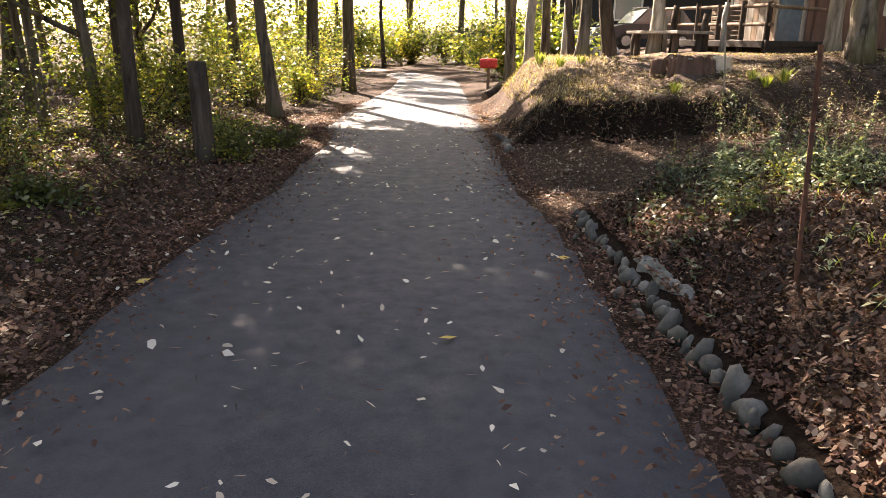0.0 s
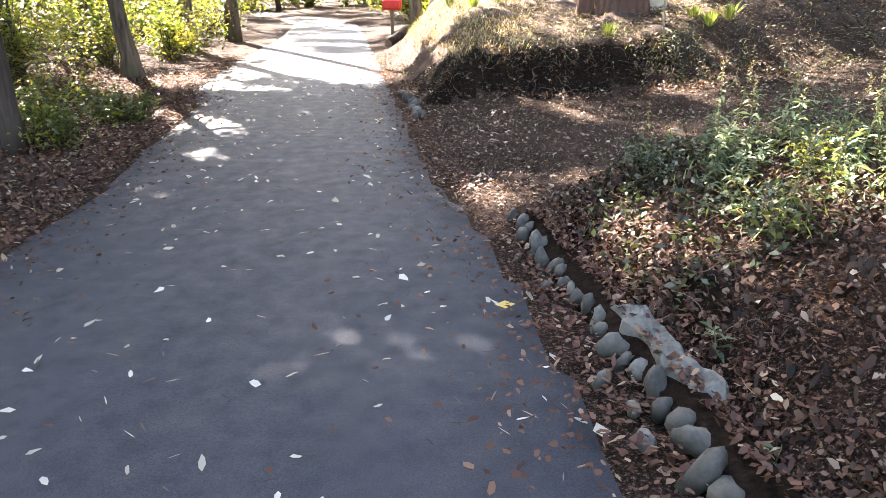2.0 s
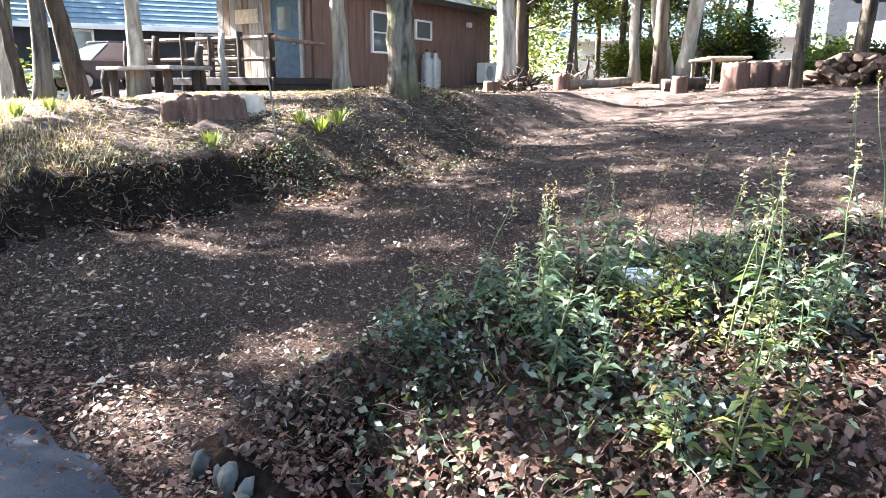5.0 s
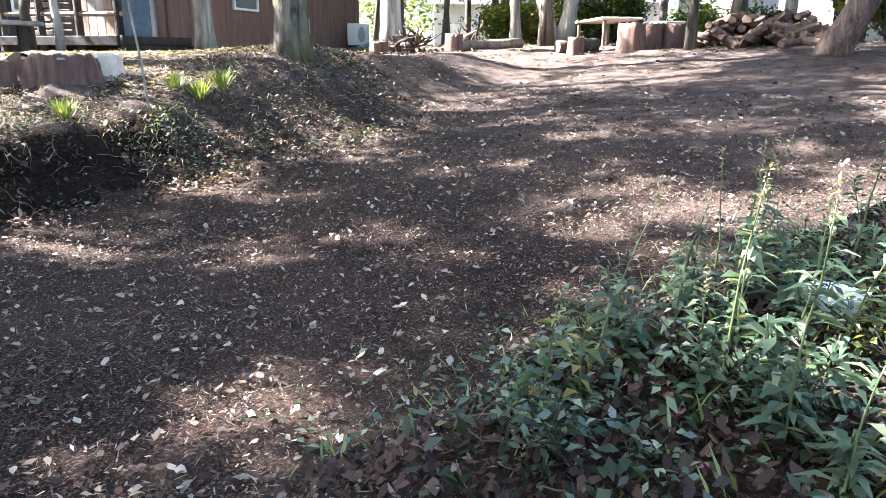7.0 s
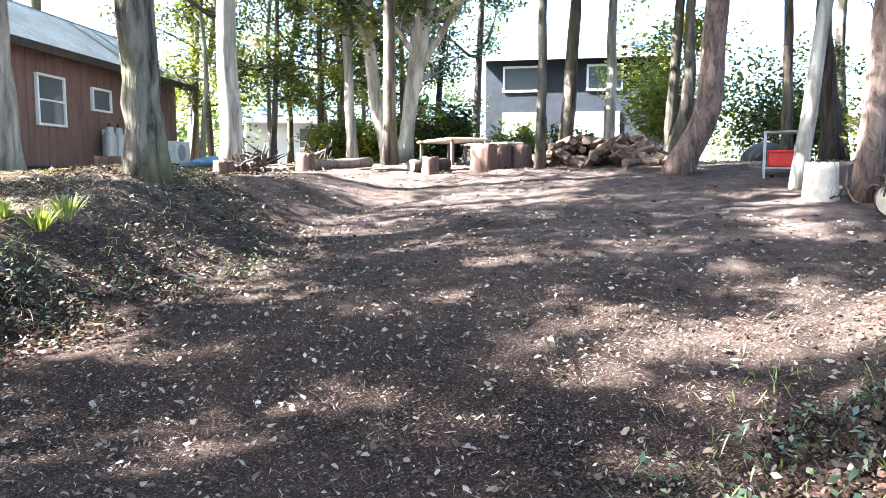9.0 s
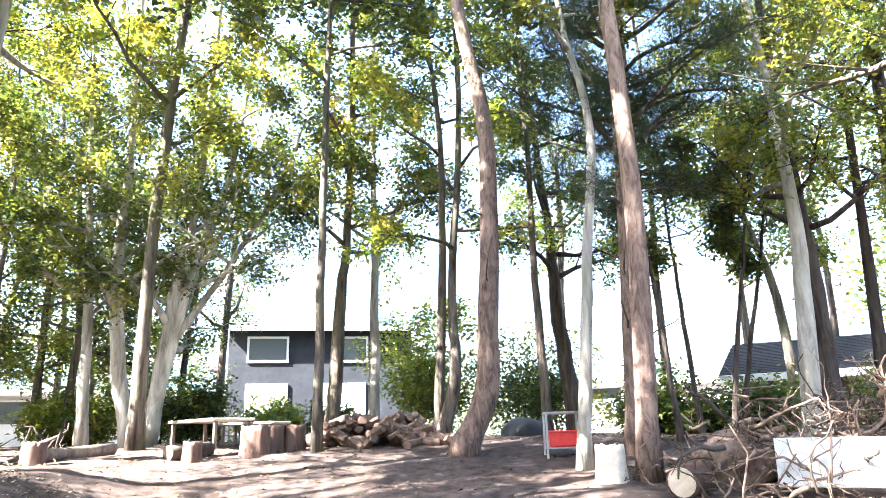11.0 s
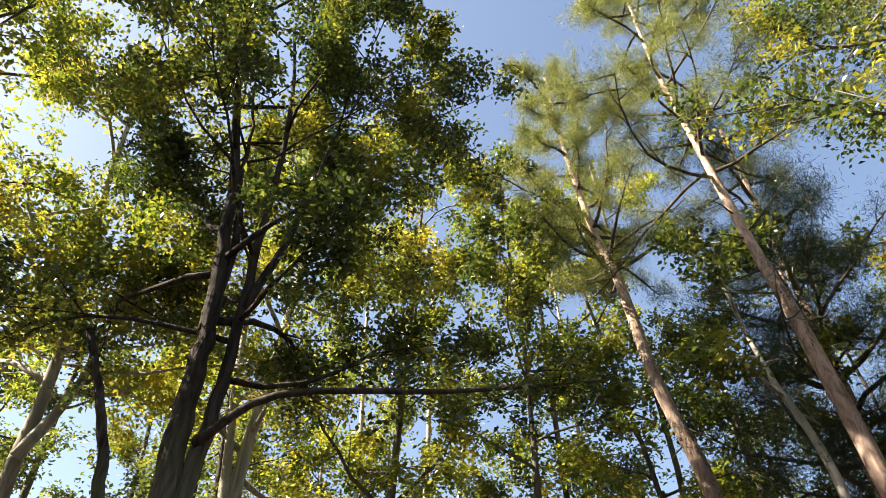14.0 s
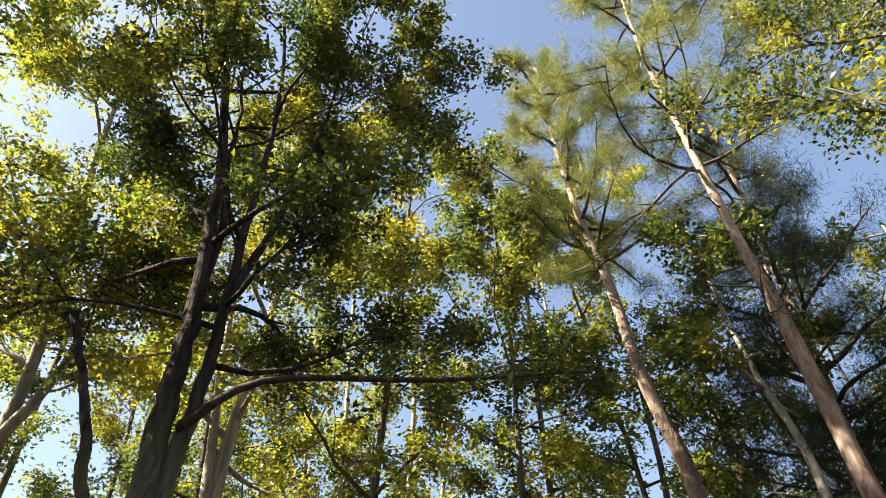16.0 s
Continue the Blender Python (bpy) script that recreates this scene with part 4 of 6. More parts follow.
for n, (x, y, h, w) in enumerate(((-5.4, 13.6, 1.5, 1.2), (-4.9, 15.2, 1.3, 1.1), (-6.4, 14.6, 1.9, 1.3), (-5.6, 17.2, 1.6, 1.3), (-6.2, 19.4, 1.8, 1.4), (-6.9, 16.8, 2.1, 1.4), (-6.6, 22.4, 1.6, 1.4),
                                  (-7.5, 12.2, 1.8, 1.3), (-5.9, 11.4, 1.4, 1.0), (-8.5, 14.6, 2.2, 1.5), (-7.4, 25.6, 1.8, 1.5), (-5.9, 9.6, 1.3, 1.0))):
    shrub("shrub", "sunlit yellow-green roadside shrub with small leaves", P(x, y), h, w, LIME_LEAF if n % 3 else SHRUB_LEAF, 60 + n, 11, 7, 0.085, "shrubs along the sunny verge")
for n, (x, y, h, w) in enumerate(((-3.2, 7.4, 0.4, 0.7), (-3.6, 8.3, 0.6, 0.7), (-2.9, 8.6, 0.35, 0.6), (-4.9, 5.4, 0.7, 0.9), (-5.6, 6.6, 1.2, 1.0), (-5.9, 4.0, 1.2, 1.0), (-4.4, 3.6, 0.45, 0.8),
                                  (-5.0, 2.4, 0.8, 1.0), (-3.4, 4.3, 0.3, 0.5), (-6.4, 7.2, 1.6, 1.2), (-6.2, 2.9, 1.6, 1.2), (-5.8, 10.6, 1.2, 1.0), (-3.2, 2.2, 0.5, 0.7))):
    shrub("shrub", "green undergrowth shrub in the wood's shade", P(x, y), h, w, SHRUB_LEAF if n % 2 else GREEN_LEAF, 80 + n, 9, 5, 0.065, "shrubs in the shade")
for n, (x, y, h, w, mat) in enumerate(((18.6, 13.2, 0.8, 1.0, LIME_LEAF), (19.6, 11.9, 1.0, 1.1, GREEN_LEAF), (19.5, 8.9, 3.2, 1.8, LIME_LEAF), (20.5, 9.8, 3.6, 1.8, LIME_LEAF), (20.0, 7.0, 3.0, 1.9, GREEN_LEAF),
                                       (21.2, 6.2, 2.0, 1.9, GREEN_LEAF), (17.0, 3.2, 0.9, 1.3, GREEN_LEAF), (16.0, 2.2, 0.9, 1.3, GREEN_LEAF), (15.6, 4.4, 1.2, 1.2, GREEN_LEAF),
                                       (18.8, 18.4, 1.3, 1.4, LIME_LEAF), (16.4, 17.7, 1.2, 1.3, LIME_LEAF), (20.6, 20.1, 1.9, 1.8, GREEN_LEAF), (19.0, 16.5, 2.0, 1.6, LIME_LEAF), (17.6, 14.6, 1.5, 1.2, GREEN_LEAF), (21.2, 14.4, 1.1, 1.3, LIME_LEAF), (18.6, 1.2, 1.2, 1.6, SHRUB_LEAF), (17.6, -0.8, 1.3, 1.6, LIME_LEAF))):
    shrub("shrub", "dense bush at the back of the clearing", P(x, y), h, w, mat, 110 + n, 13, 14, 0.13, "bushes behind the clearing")

rng = np.random.default_rng(150)
bushes = [shrub("bush", "rounded green bush at the far end of the road", P(-9.5 + 2.2 * k, 36 + 1.5 * (k % 3)), 2.6, 2.0, LIME_LEAF if k % 2 else GREEN_LEAF, 150 + k, 11, 6, 0.2, "bushes at the road's end") for k in range(4)]
for k in range(20):
    x, y = (rng.uniform(-12, 5), rng.uniform(34, 43)) if k < 8 else ((rng.uniform(-16, -8), rng.uniform(20, 34)) if k < 15 else (rng.uniform(-1.5, 1.0), rng.uniform(25, 33)))
    copy_thing(bushes[k % 4], Matrix.Translation(P(x, y)) @ Matrix.Rotation(rng.uniform(0, 6.28), 4, "Z") @ Matrix.Scale(rng.uniform(0.6, 1.2), 4))

# ---- cabin ----
def frame_at(corner, ex, z):
    """A pose whose x axis runs along the wall."""
    a = math.atan2(ex[1], ex[0])
    return Matrix.Translation((corner[0], corner[1], z)) @ Matrix.Rotation(a, 4, "Z")


def window(parent, at, w, h, out, frame_material, bars=1, thick=0.05, name="window"):
    """A framed window on a wall that faces the local -y (out=-1) side."""
    win = under(new(name), parent)
    win.location = at
    bm = bmesh.new()
    for sx in (-1, 1):
        box((thick, 0.07, h + thick), (sx * w / 2, 0, 0), 0.005, bm=bm)
    for sz in (-1, 1):
        box((w - thick, 0.07, thick), (0, 0, sz * h / 2), 0.005, bm=bm)
    for k in range(bars):
        box((w - thick, 0.05, 0.035), (0, 0, h * ((k + 1) / (bars + 1) - 0.5)), 0.004, bm=bm)
    part("window_frame", bm, frame_material, win)
    part("pane", box((w - thick, 0.012, h - thick), (0, 0.012, 0), 0), GLASS, win)
    return win


CABIN_POSE = frame_at((7.1, 18.0), (0.905, 0.427), 1.5)


def build_cabin():
    L, D, H, R = 8.0, 3.0, 2.32, 1.05
    cabin = thing("cabin", CABIN_POSE, "single-storey brown timber cabin with grey shingle roof, raised on posts", "cabin")
    n = 27
    for i in range(n):
        w = L / n
        part("wall_board", box((w - 0.008, 0.06, H), (w * (i + 0.5), 0.0 + (0.004 if i % 2 else 0), H / 2), 0.006), CABIN, cabin)
    part("wall_core", box((L - 0.1, 0.04, H - 0.04), (L / 2, 0.06, H / 2), 0), CABIN_DARK, cabin)
    n = 14
    for i in range(n):
        w = D / n
        y = 0.04 + w * (i + 0.5)
        h = H + R * (1 - abs(2 * y / D - 1)) - 0.05
        # boards past the door take paler woods to paint the gable's sunlit part
        part("gable_board", box((0.06, w - 0.008, h), (0.0, y, h / 2), 0.006), CABIN if i < 5 else (GREY_WOOD if i % 3 else WOOD), cabin)
    part("far_gable_wall", box((0.06, D - 0.08, H), (L, D / 2, H / 2), 0.01), CABIN, cabin)
    part("back_wall", box((L, 0.06, H), (L / 2, D, H / 2), 0.01), CABIN, cabin)
    for side in (0, 1):
        slope = math.atan2(R, D / 2)
        run = math.hypot(R, D / 2) + 0.5
        rows = 12
        for k in range(rows):
            w = run / rows
            d = (k + 0.5) * w - 0.5
            y, z = d * math.cos(slope), H + d * math.sin(slope) + 0.09
            m = Matrix.Rotation(slope + 0.03, 4, "X")
            if side:
                y, m = D - y, Matrix.Rotation(-slope - 0.03, 4, "X")
            part("roof_course", box((L + 2.3, w + 0.05, 0.035), (L / 2 - 0.7, y, z), 0.004, m), ROOFING, cabin)
    part("eaves_board", box((L + 2.3, 0.035, 0.16), (L / 2 - 0.7, -0.46, H - 0.17), 0.006), CABIN_DARK, cabin)
    for x in (0.3, 2.6, 5.2, 7.6):
        for y in (0.25, D - 0.3):
            part("foundation_post", box((0.2, 0.2, 0.75), (x, y, -0.33), 0.02), MORTAR, cabin)
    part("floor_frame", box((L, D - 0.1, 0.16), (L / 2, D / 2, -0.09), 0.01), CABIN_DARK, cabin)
    window(cabin, (2.45, -0.06, 1.27), 0.85, 0.94, -1, WHITE)
    window(cabin, (4.25, -0.06, 1.45), 0.72, 0.46, -1, WHITE, 0)
    door = under(new("door"), cabin)
    door.location = (-0.06, 0.75, 0.95)
    part("door_leaf", box((0.05, 0.82, 1.9), (0, 0, 0), 0.01), BLUE_DOOR, door)
    part("door_pane", box((0.02, 0.42, 0.5), (-0.03, 0, 0.5), 0.004), GLASS, door)
    bm = bmesh.new()
    for s in (-1, 1):
        box((0.08, 0.09, 2.05), (0, s * 0.46, 0.03), 0.006, bm=bm)
    part("door_frame", bm, GREY_WOOD, door)
    part("door_handle", rod((-0.05, -0.3, -0.05), (-0.11, -0.3, -0.05), 0.018), STEEL, door)
    part("house_sign", box((0.03, 0.75, 0.32), (-0.06, 2.0, 1.55), 0.008), CUT_WOOD, cabin, "pale wooden sign board")
    part("meter_box", box((0.16, 0.1, 0.22), (4.3, -0.09, 0.72), 0.015), WHITE, cabin, "white meter box")
    part("conduit", rod((4.42, -0.05, 0.72), (4.42, -0.05, 0.0), 0.014), STEEL, cabin)
    part("vent_hood", box((0.2, 0.12, 0.14), (6.6, -0.09, 1.75), 0.02), WHITE, cabin)


def build_deck():
    deck = thing("wooden_deck", CABIN_POSE, "rough timber deck with log railings before the cabin", "deck")
    top = 0.12
    for k in range(11):
        part("deck_board", box((0.13, 4.6, 0.035), (-0.12 - 0.145 * k, 1.9, top), 0.005), WOOD, deck)
    part("edge_beam", box((0.08, 4.6, 0.16), (-1.72, 1.9, top - 0.06), 0.01), CABIN_DARK, deck)
    # two dark panels added in place of the black shade beneath the deck
    part("deck_shade", box((0.05, 4.4, 0.7), (-0.35, 1.9, -0.33), 0.01), CABIN_DARK, deck, "dark panel standing in for shade under the deck")
    part("front_deck_shade", box((1.7, 0.05, 0.62), (-0.85, -0.42, -0.3), 0.01), CABIN_DARK, deck, "dark panel standing in for shade at the deck's front")
    part("front_beam", box((1.75, 0.07, 0.14), (-0.86, -0.46, top - 0.05), 0.01), CABIN_DARK, deck)
    for k in range(6):
        y = -0.35 + 0.9 * k
        part("railing_post", rod((-1.62, y, -0.75), (-1.62, y, 1.0 + 0.06 * (k % 2)), 0.075, 0.065, 9), DARK_BARK, deck)
    for z in (0.92, 0.5):
        part("rail", rod((-1.62, -0.5, z), (-1.62, 4.3, z + 0.05), 0.045, 0.04, 8), WOOD, deck)
    part("side_rail", rod((-1.62, -0.4, 0.9), (-0.1, -0.4, 0.86), 0.045, 0.04, 8), WOOD, deck)
    crate = thing("wooden_crate", CABIN_POSE @ Matrix.Translation((-1.15, 1.75, top + 0.02)), "slatted yellow-brown wooden crate on the deck", "crate")
    for k in range(7):
        part("slat", box((0.5, 0.7, 0.09), (0, 0, 0.07 + 0.12 * k), 0.01), WOOD, crate)
    for sx in (-1, 1):
        for sy in (-1, 1):
            part("corner_post", box((0.05, 0.05, 0.86), (sx * 0.22, sy * 0.32, 0.43), 0.006), WOOD, crate)
    for k, (x, y, h, r) in enumerate(((-2.3, 0.3, 1.15, 0.07), (-2.5, 0.75, 0.9, 0.09), (-2.35, 2.3, 1.2, 0.08), (-2.45, 2.6, 1.0, 0.1), (-2.3, 3.4, 1.25, 0.07), (-2.6, 3.8, 0.8, 0.09))):
        log = thing("upright_log", CABIN_POSE @ Matrix.Translation((x, y, ground(*(CABIN_POSE @ Vector((x, y, 0))).xy) - 1.5)), "dark upright log leaning by the deck", "log", "upright logs")
        trunk = Tubes()
        trunk.add([(0, 0, -0.05), (0.02, 0.01, h * 0.4), (0.0, 0.04, h * 0.7), (0.03, 0.02, h)], [r * 1.1, r, r * 0.95, r * 0.9], 9, 0.25)
        trunk.done("log_body", DARK_BARK if k % 3 else GREY_WOOD, log)
    table = thing("log_table", CABIN_POSE @ Matrix.Translation((-3.1, 1.4, -0.42)), "plank table on log legs before the deck", "table")
    part("tabletop", box((1.0, 2.3, 0.07), (0, 0, 0.72), 0.012), GREY_WOOD, table)
    for sx in (-1, 1):
        for sy in (-1, 1):
            part("leg", rod((sx * 0.32, sy * 0.85, 0), (sx * 0.32, sy * 0.85, 0.69), 0.09, 0.08, 9), DARK_BARK, table)


build_cabin()
build_deck()


def gas_bottle(m):
    ob = thing("gas_bottle", m, "grey steel gas bottle standing by the cabin wall", "gas bottle", "gas bottles")
    bm = rod((0, 0, 0), (0, 0, 0.82), 0.16, 0.16, 18, bevel=0.05)
    part("body", bm, STEEL, ob)
    part("collar", rod((0, 0, 0.82), (0, 0, 0.94), 0.09, 0.09, 14, bevel=0.01), STEEL, ob)
    part("valve", rod((0, 0, 0.93), (0, 0, 1.02), 0.03, 0.025, 10), RUST, ob)
    return ob


for k in range(2):
    gas_bottle(CABIN_POSE @ Matrix.Translation((4.0 + 0.36 * k, -0.35, ground(10.9, 19.4) - 1.5)))


def outdoor_unit(m):
    ob = thing("air_conditioner", m, "white outdoor air conditioner unit beside the cabin", "air conditioner")
    part("casing", box((0.78, 0.3, 0.58), (0, 0, 0.33), 0.02), WHITE, ob)
    part("grille", rod((-0.12, -0.152, 0.33), (-0.12, -0.17, 0.33), 0.21, 0.2, 20), STEEL, ob)
    for s in (-1, 1):
        part("foot", box((0.06, 0.34, 0.05), (s * 0.3, 0, 0.02), 0.006), BLACK, ob)


outdoor_unit(CABIN_POSE @ Matrix.Translation((7.0, -0.5, ground(13.6, 20.6) - 1.5)))
tarp = thing("blue_tarp", Matrix.Translation(P(13.9, 19.6)), "crumpled light blue tarpaulin on the ground", "tarpaulin")
part("sheet", lump(0.8, (1.3, 0.7, 0.25), 0.5, 5, 3), TARP, tarp)


# ---- houses further off ----
def roof_slab(w, run, slope, at, material, parent, rows=10, flip=1):
    for k in range(rows):
        d = (k + 0.5) * run / rows
        bm = box((w, run / rows + 0.05, 0.05), (at[0], at[1] + flip * d * math.cos(slope), at[2] + d * math.sin(slope)), 0.006, Matrix.Rotation(flip * (slope - 0.10), 4, "X"))
        part("roof_course", bm, material, parent)


def house(m, label, w, d, h, rise, wall_material, roof_material, windows, doors=(), storey=None):
    """A house whose front faces its own -y side; windows: x, z, width, height on the front."""
    ob = thing("house", m, label, "house")
    part("wall", box((w, 0.2, h), (0, 0, h / 2), 0.02), wall_material, ob)
    part("wall", box((w, 0.2, h), (0, d, h / 2), 0.02), wall_material, ob)
    for s in (-1, 1):
        bm = bmesh.new()
        x = s * (w / 2 - 0.1)
        pts = [(x, 0.1, 0), (x, d - 0.1, 0), (x, d - 0.1, h), (x, d / 2, h + rise - 0.1), (x, 0.1, h)]
        a, b = [bm.verts.new((p[0] - 0.1, p[1], p[2])) for p in pts], [bm.verts.new((p[0] + 0.1, p[1], p[2])) for p in pts]
        bm.faces.new(a), bm.faces.new(b[::-1])
        for i in range(5):
            bm.faces.new((a[i], a[(i + 1) % 5], b[(i + 1) % 5], b[i]))
        bmesh.ops.recalc_face_normals(bm, faces=bm.faces)
        part("gable_wall", bm, wall_material, ob)
    slope, run = math.atan2(rise, d / 2), math.hypot(rise, d / 2) + 0.6
    low = -0.6 * math.cos(slope)
    roof_slab(w + 1.0, run, slope, (0, low, h - 0.6 * math.sin(slope) + 0.08), roof_material, ob, 20)
    roof_slab(w + 1.0, run, slope, (0, d - low, h - 0.6 * math.sin(slope) + 0.08), roof_material, ob, 20, -1)
    part("eaves_board", box((w + 1.0, 0.05, 0.2), (0, low - 0.04, h - 0.6 * math.sin(slope) - 0.02), 0.01), WHITE, ob)
    for x, z, ww, hh in windows:
        window(ob, (x, -0.13, z), ww, hh, -1, WHITE, 0, 0.09)
    for x, z, ww, hh in doors:
        part("shutter", box((ww, 0.08, hh), (x, -0.13, z), 0.015), WHITE, ob, "white roller shutter")
    return ob


def facing(x, y, z, tx, ty):
    """A pose whose -y side looks towards (tx, ty)."""
    return Matrix.Translation((x, y, z)) @ Matrix.Rotation(math.atan2(ty - y, tx - x) + math.pi / 2, 4, "Z")


house(facing(30.2, 15.7, 1.6, 3, 7), "two-storey dark slate house with white window frames", 7.6, 7.0, 4.9, 2.0, HOUSE_GREY, BLUE_ROOF,
      [(-2.2, 3.75, 1.6, 1.0), (1.2, 3.75, 1.4, 1.0)], [(-2.2, 1.3, 1.7, 2.1), (0.9, 1.3, 1.9, 2.1)])
house(facing(31.0, 1.6, 1.6, 3, 7), "low house under a broad pale blue roof", 9.5, 9.0, 2.4, 4.2, WHITE, BLUE_ROOF, [(-2.5, 1.4, 1.4, 1.0)])
house(facing(19.5, -1.2, 1.5, 2, 7), "dark brown wooden shed with a low roof", 5.5, 3.0, 1.7, 0.7, CABIN, CABIN_DARK, [])
house(facing(27.0, 24.5, 1.6, 3, 8), "low white outbuilding behind the trees", 10.0, 4.0, 2.3, 1.0, WHITE, BLUE_ROOF, [(-2.0, 1.3, 1.4, 0.9), (1.5, 1.3, 1.4, 0.9)])
house(facing(6.4, 33.5, 1.2, 3, 8), "blue-grey house with a sheet metal roof", 11.0, 7.0, 2.9, 3.6, HOUSE_GREY, BLUE_ROOF, [(2.4, 2.0, 0.9, 0.9), (-2.4, 1.8, 1.2, 1.0)])


def car(m, label, paint):
    """A small parked car: lower body, glass house, wheels with tyre and rim, lamps."""
    ob = thing("car", m, label, "car")
    side = [(-1.75, 0.35), (-1.78, 0.72), (-1.2, 0.85), (-0.75, 0.88), (1.55, 0.9), (1.75, 0.8), (1.78, 0.38)]
    top = [(-0.85, 0.88), (-0.25, 1.42), (1.1, 1.45), (1.62, 0.9)]
    for name, outline, w, material in (("body", side, 0.74, paint), ("glass_house", top, 0.66, GLASS)):
        bm = bmesh.new()
        a, b = [bm.verts.new((x, -w, z)) for x, z in outline], [bm.verts.new((x, w, z)) for x, z in outline]
        bm.faces.new(a), bm.faces.new(b[::-1])
        for i in range(len(outline)):
            j = (i + 1) % len(outline)
            bm.faces.new((a[i], b[i], b[j], a[j]))
        bmesh.ops.recalc_face_normals(bm, faces=bm.faces)
        bmesh.ops.bevel(bm, geom=list(bm.edges), offset=0.05, segments=2, affect="EDGES")
        part(name, bm, material, ob)
    part("roof_panel", box((1.3, 1.24, 0.05), (0.43, 0, 1.45), 0.02), paint, ob)
    for x in (-1.1, 1.15):
        for s in (-1, 1):
            wheel = under(new("wheel"), ob)
            wheel.location = (x, s * 0.68, 0.29)
            part("tyre", rod((0, -0.09, 0), (0, 0.09, 0), 0.29, 0.29, 20, bevel=0.03), BLACK, wheel)
            part("rim", rod((0, -0.1, 0), (0, 0.1, 0), 0.18, 0.18, 16), STEEL, wheel)
    for s in (-1, 1):
        part("headlight", box((0.06, 0.3, 0.14), (-1.77, s * 0.5, 0.66), 0.02), WHITE, ob)
    return ob


car(Matrix.Translation(P(4.1, 27.2)) @ Matrix.Rotation(0.4, 4, "Z"), "small dark car parked by the blue-grey house", CAR_PAINT)
car(Matrix.Translation(P(2.0, 28.4)) @ Matrix.Rotation(1.1, 4, "Z"), "small white car parked behind the trees", WHITE)


def far_woods(name, label, boxes, count, size, material, seed):
    """Foliage of the woods further off, too far to tell one tree from another."""
    rng = np.random.default_rng(seed)
    centres = []
    for x0, x1, y0, y1, z0, z1, k in boxes:
        for _ in range(k):
            x, y = rng.uniform(x0, x1), rng.uniform(y0, y1)
            centres.append((x, y, ground(x, y) + rng.uniform(z0, z1)))
    v = leaves_at(np.array(centres), 0.75, count, size, size * 0.6, rng)
    return tagged(quads(name, v, material), label, "woods", kind="stuff")


far_woods("woodland", "dense green foliage of the shaded wood", [(-30, -11, -10, 12, 0.2, 10, 420), (-14, -8, -12, -4, 0.2, 9, 120), (-8, 20, -16, -8, 0.2, 11, 260), (-34, -14, 12, 40, 0.2, 10, 620), (-14, -8.5, 14, 30, 0.2, 4.5, 200), (-22, -11, 9, 30, 2.0, 9.5, 400)], 40, 0.19, GREEN_LEAF, 301)
far_woods("woodland", "yellowing foliage of the wood along the far road", [(-16, 1, 46, 64, 0.2, 8, 260), (1, 26, 44, 60, 0.2, 2.6, 120)], 30, 0.30, LIME_LEAF, 302)
far_woods("woodland", "green foliage behind the houses", [(38, 46, -14, 36, 0.2, 3.0, 260), (22, 34, -14, -6, 0.2, 9, 170), (20, 27, 28, 34, 0.2, 3, 90)], 30, 0.30, GREEN_LEAF, 303)

# ---- stone edging of the lane ----
def edge_x(y):
    return 2.27 - 0.185 * y


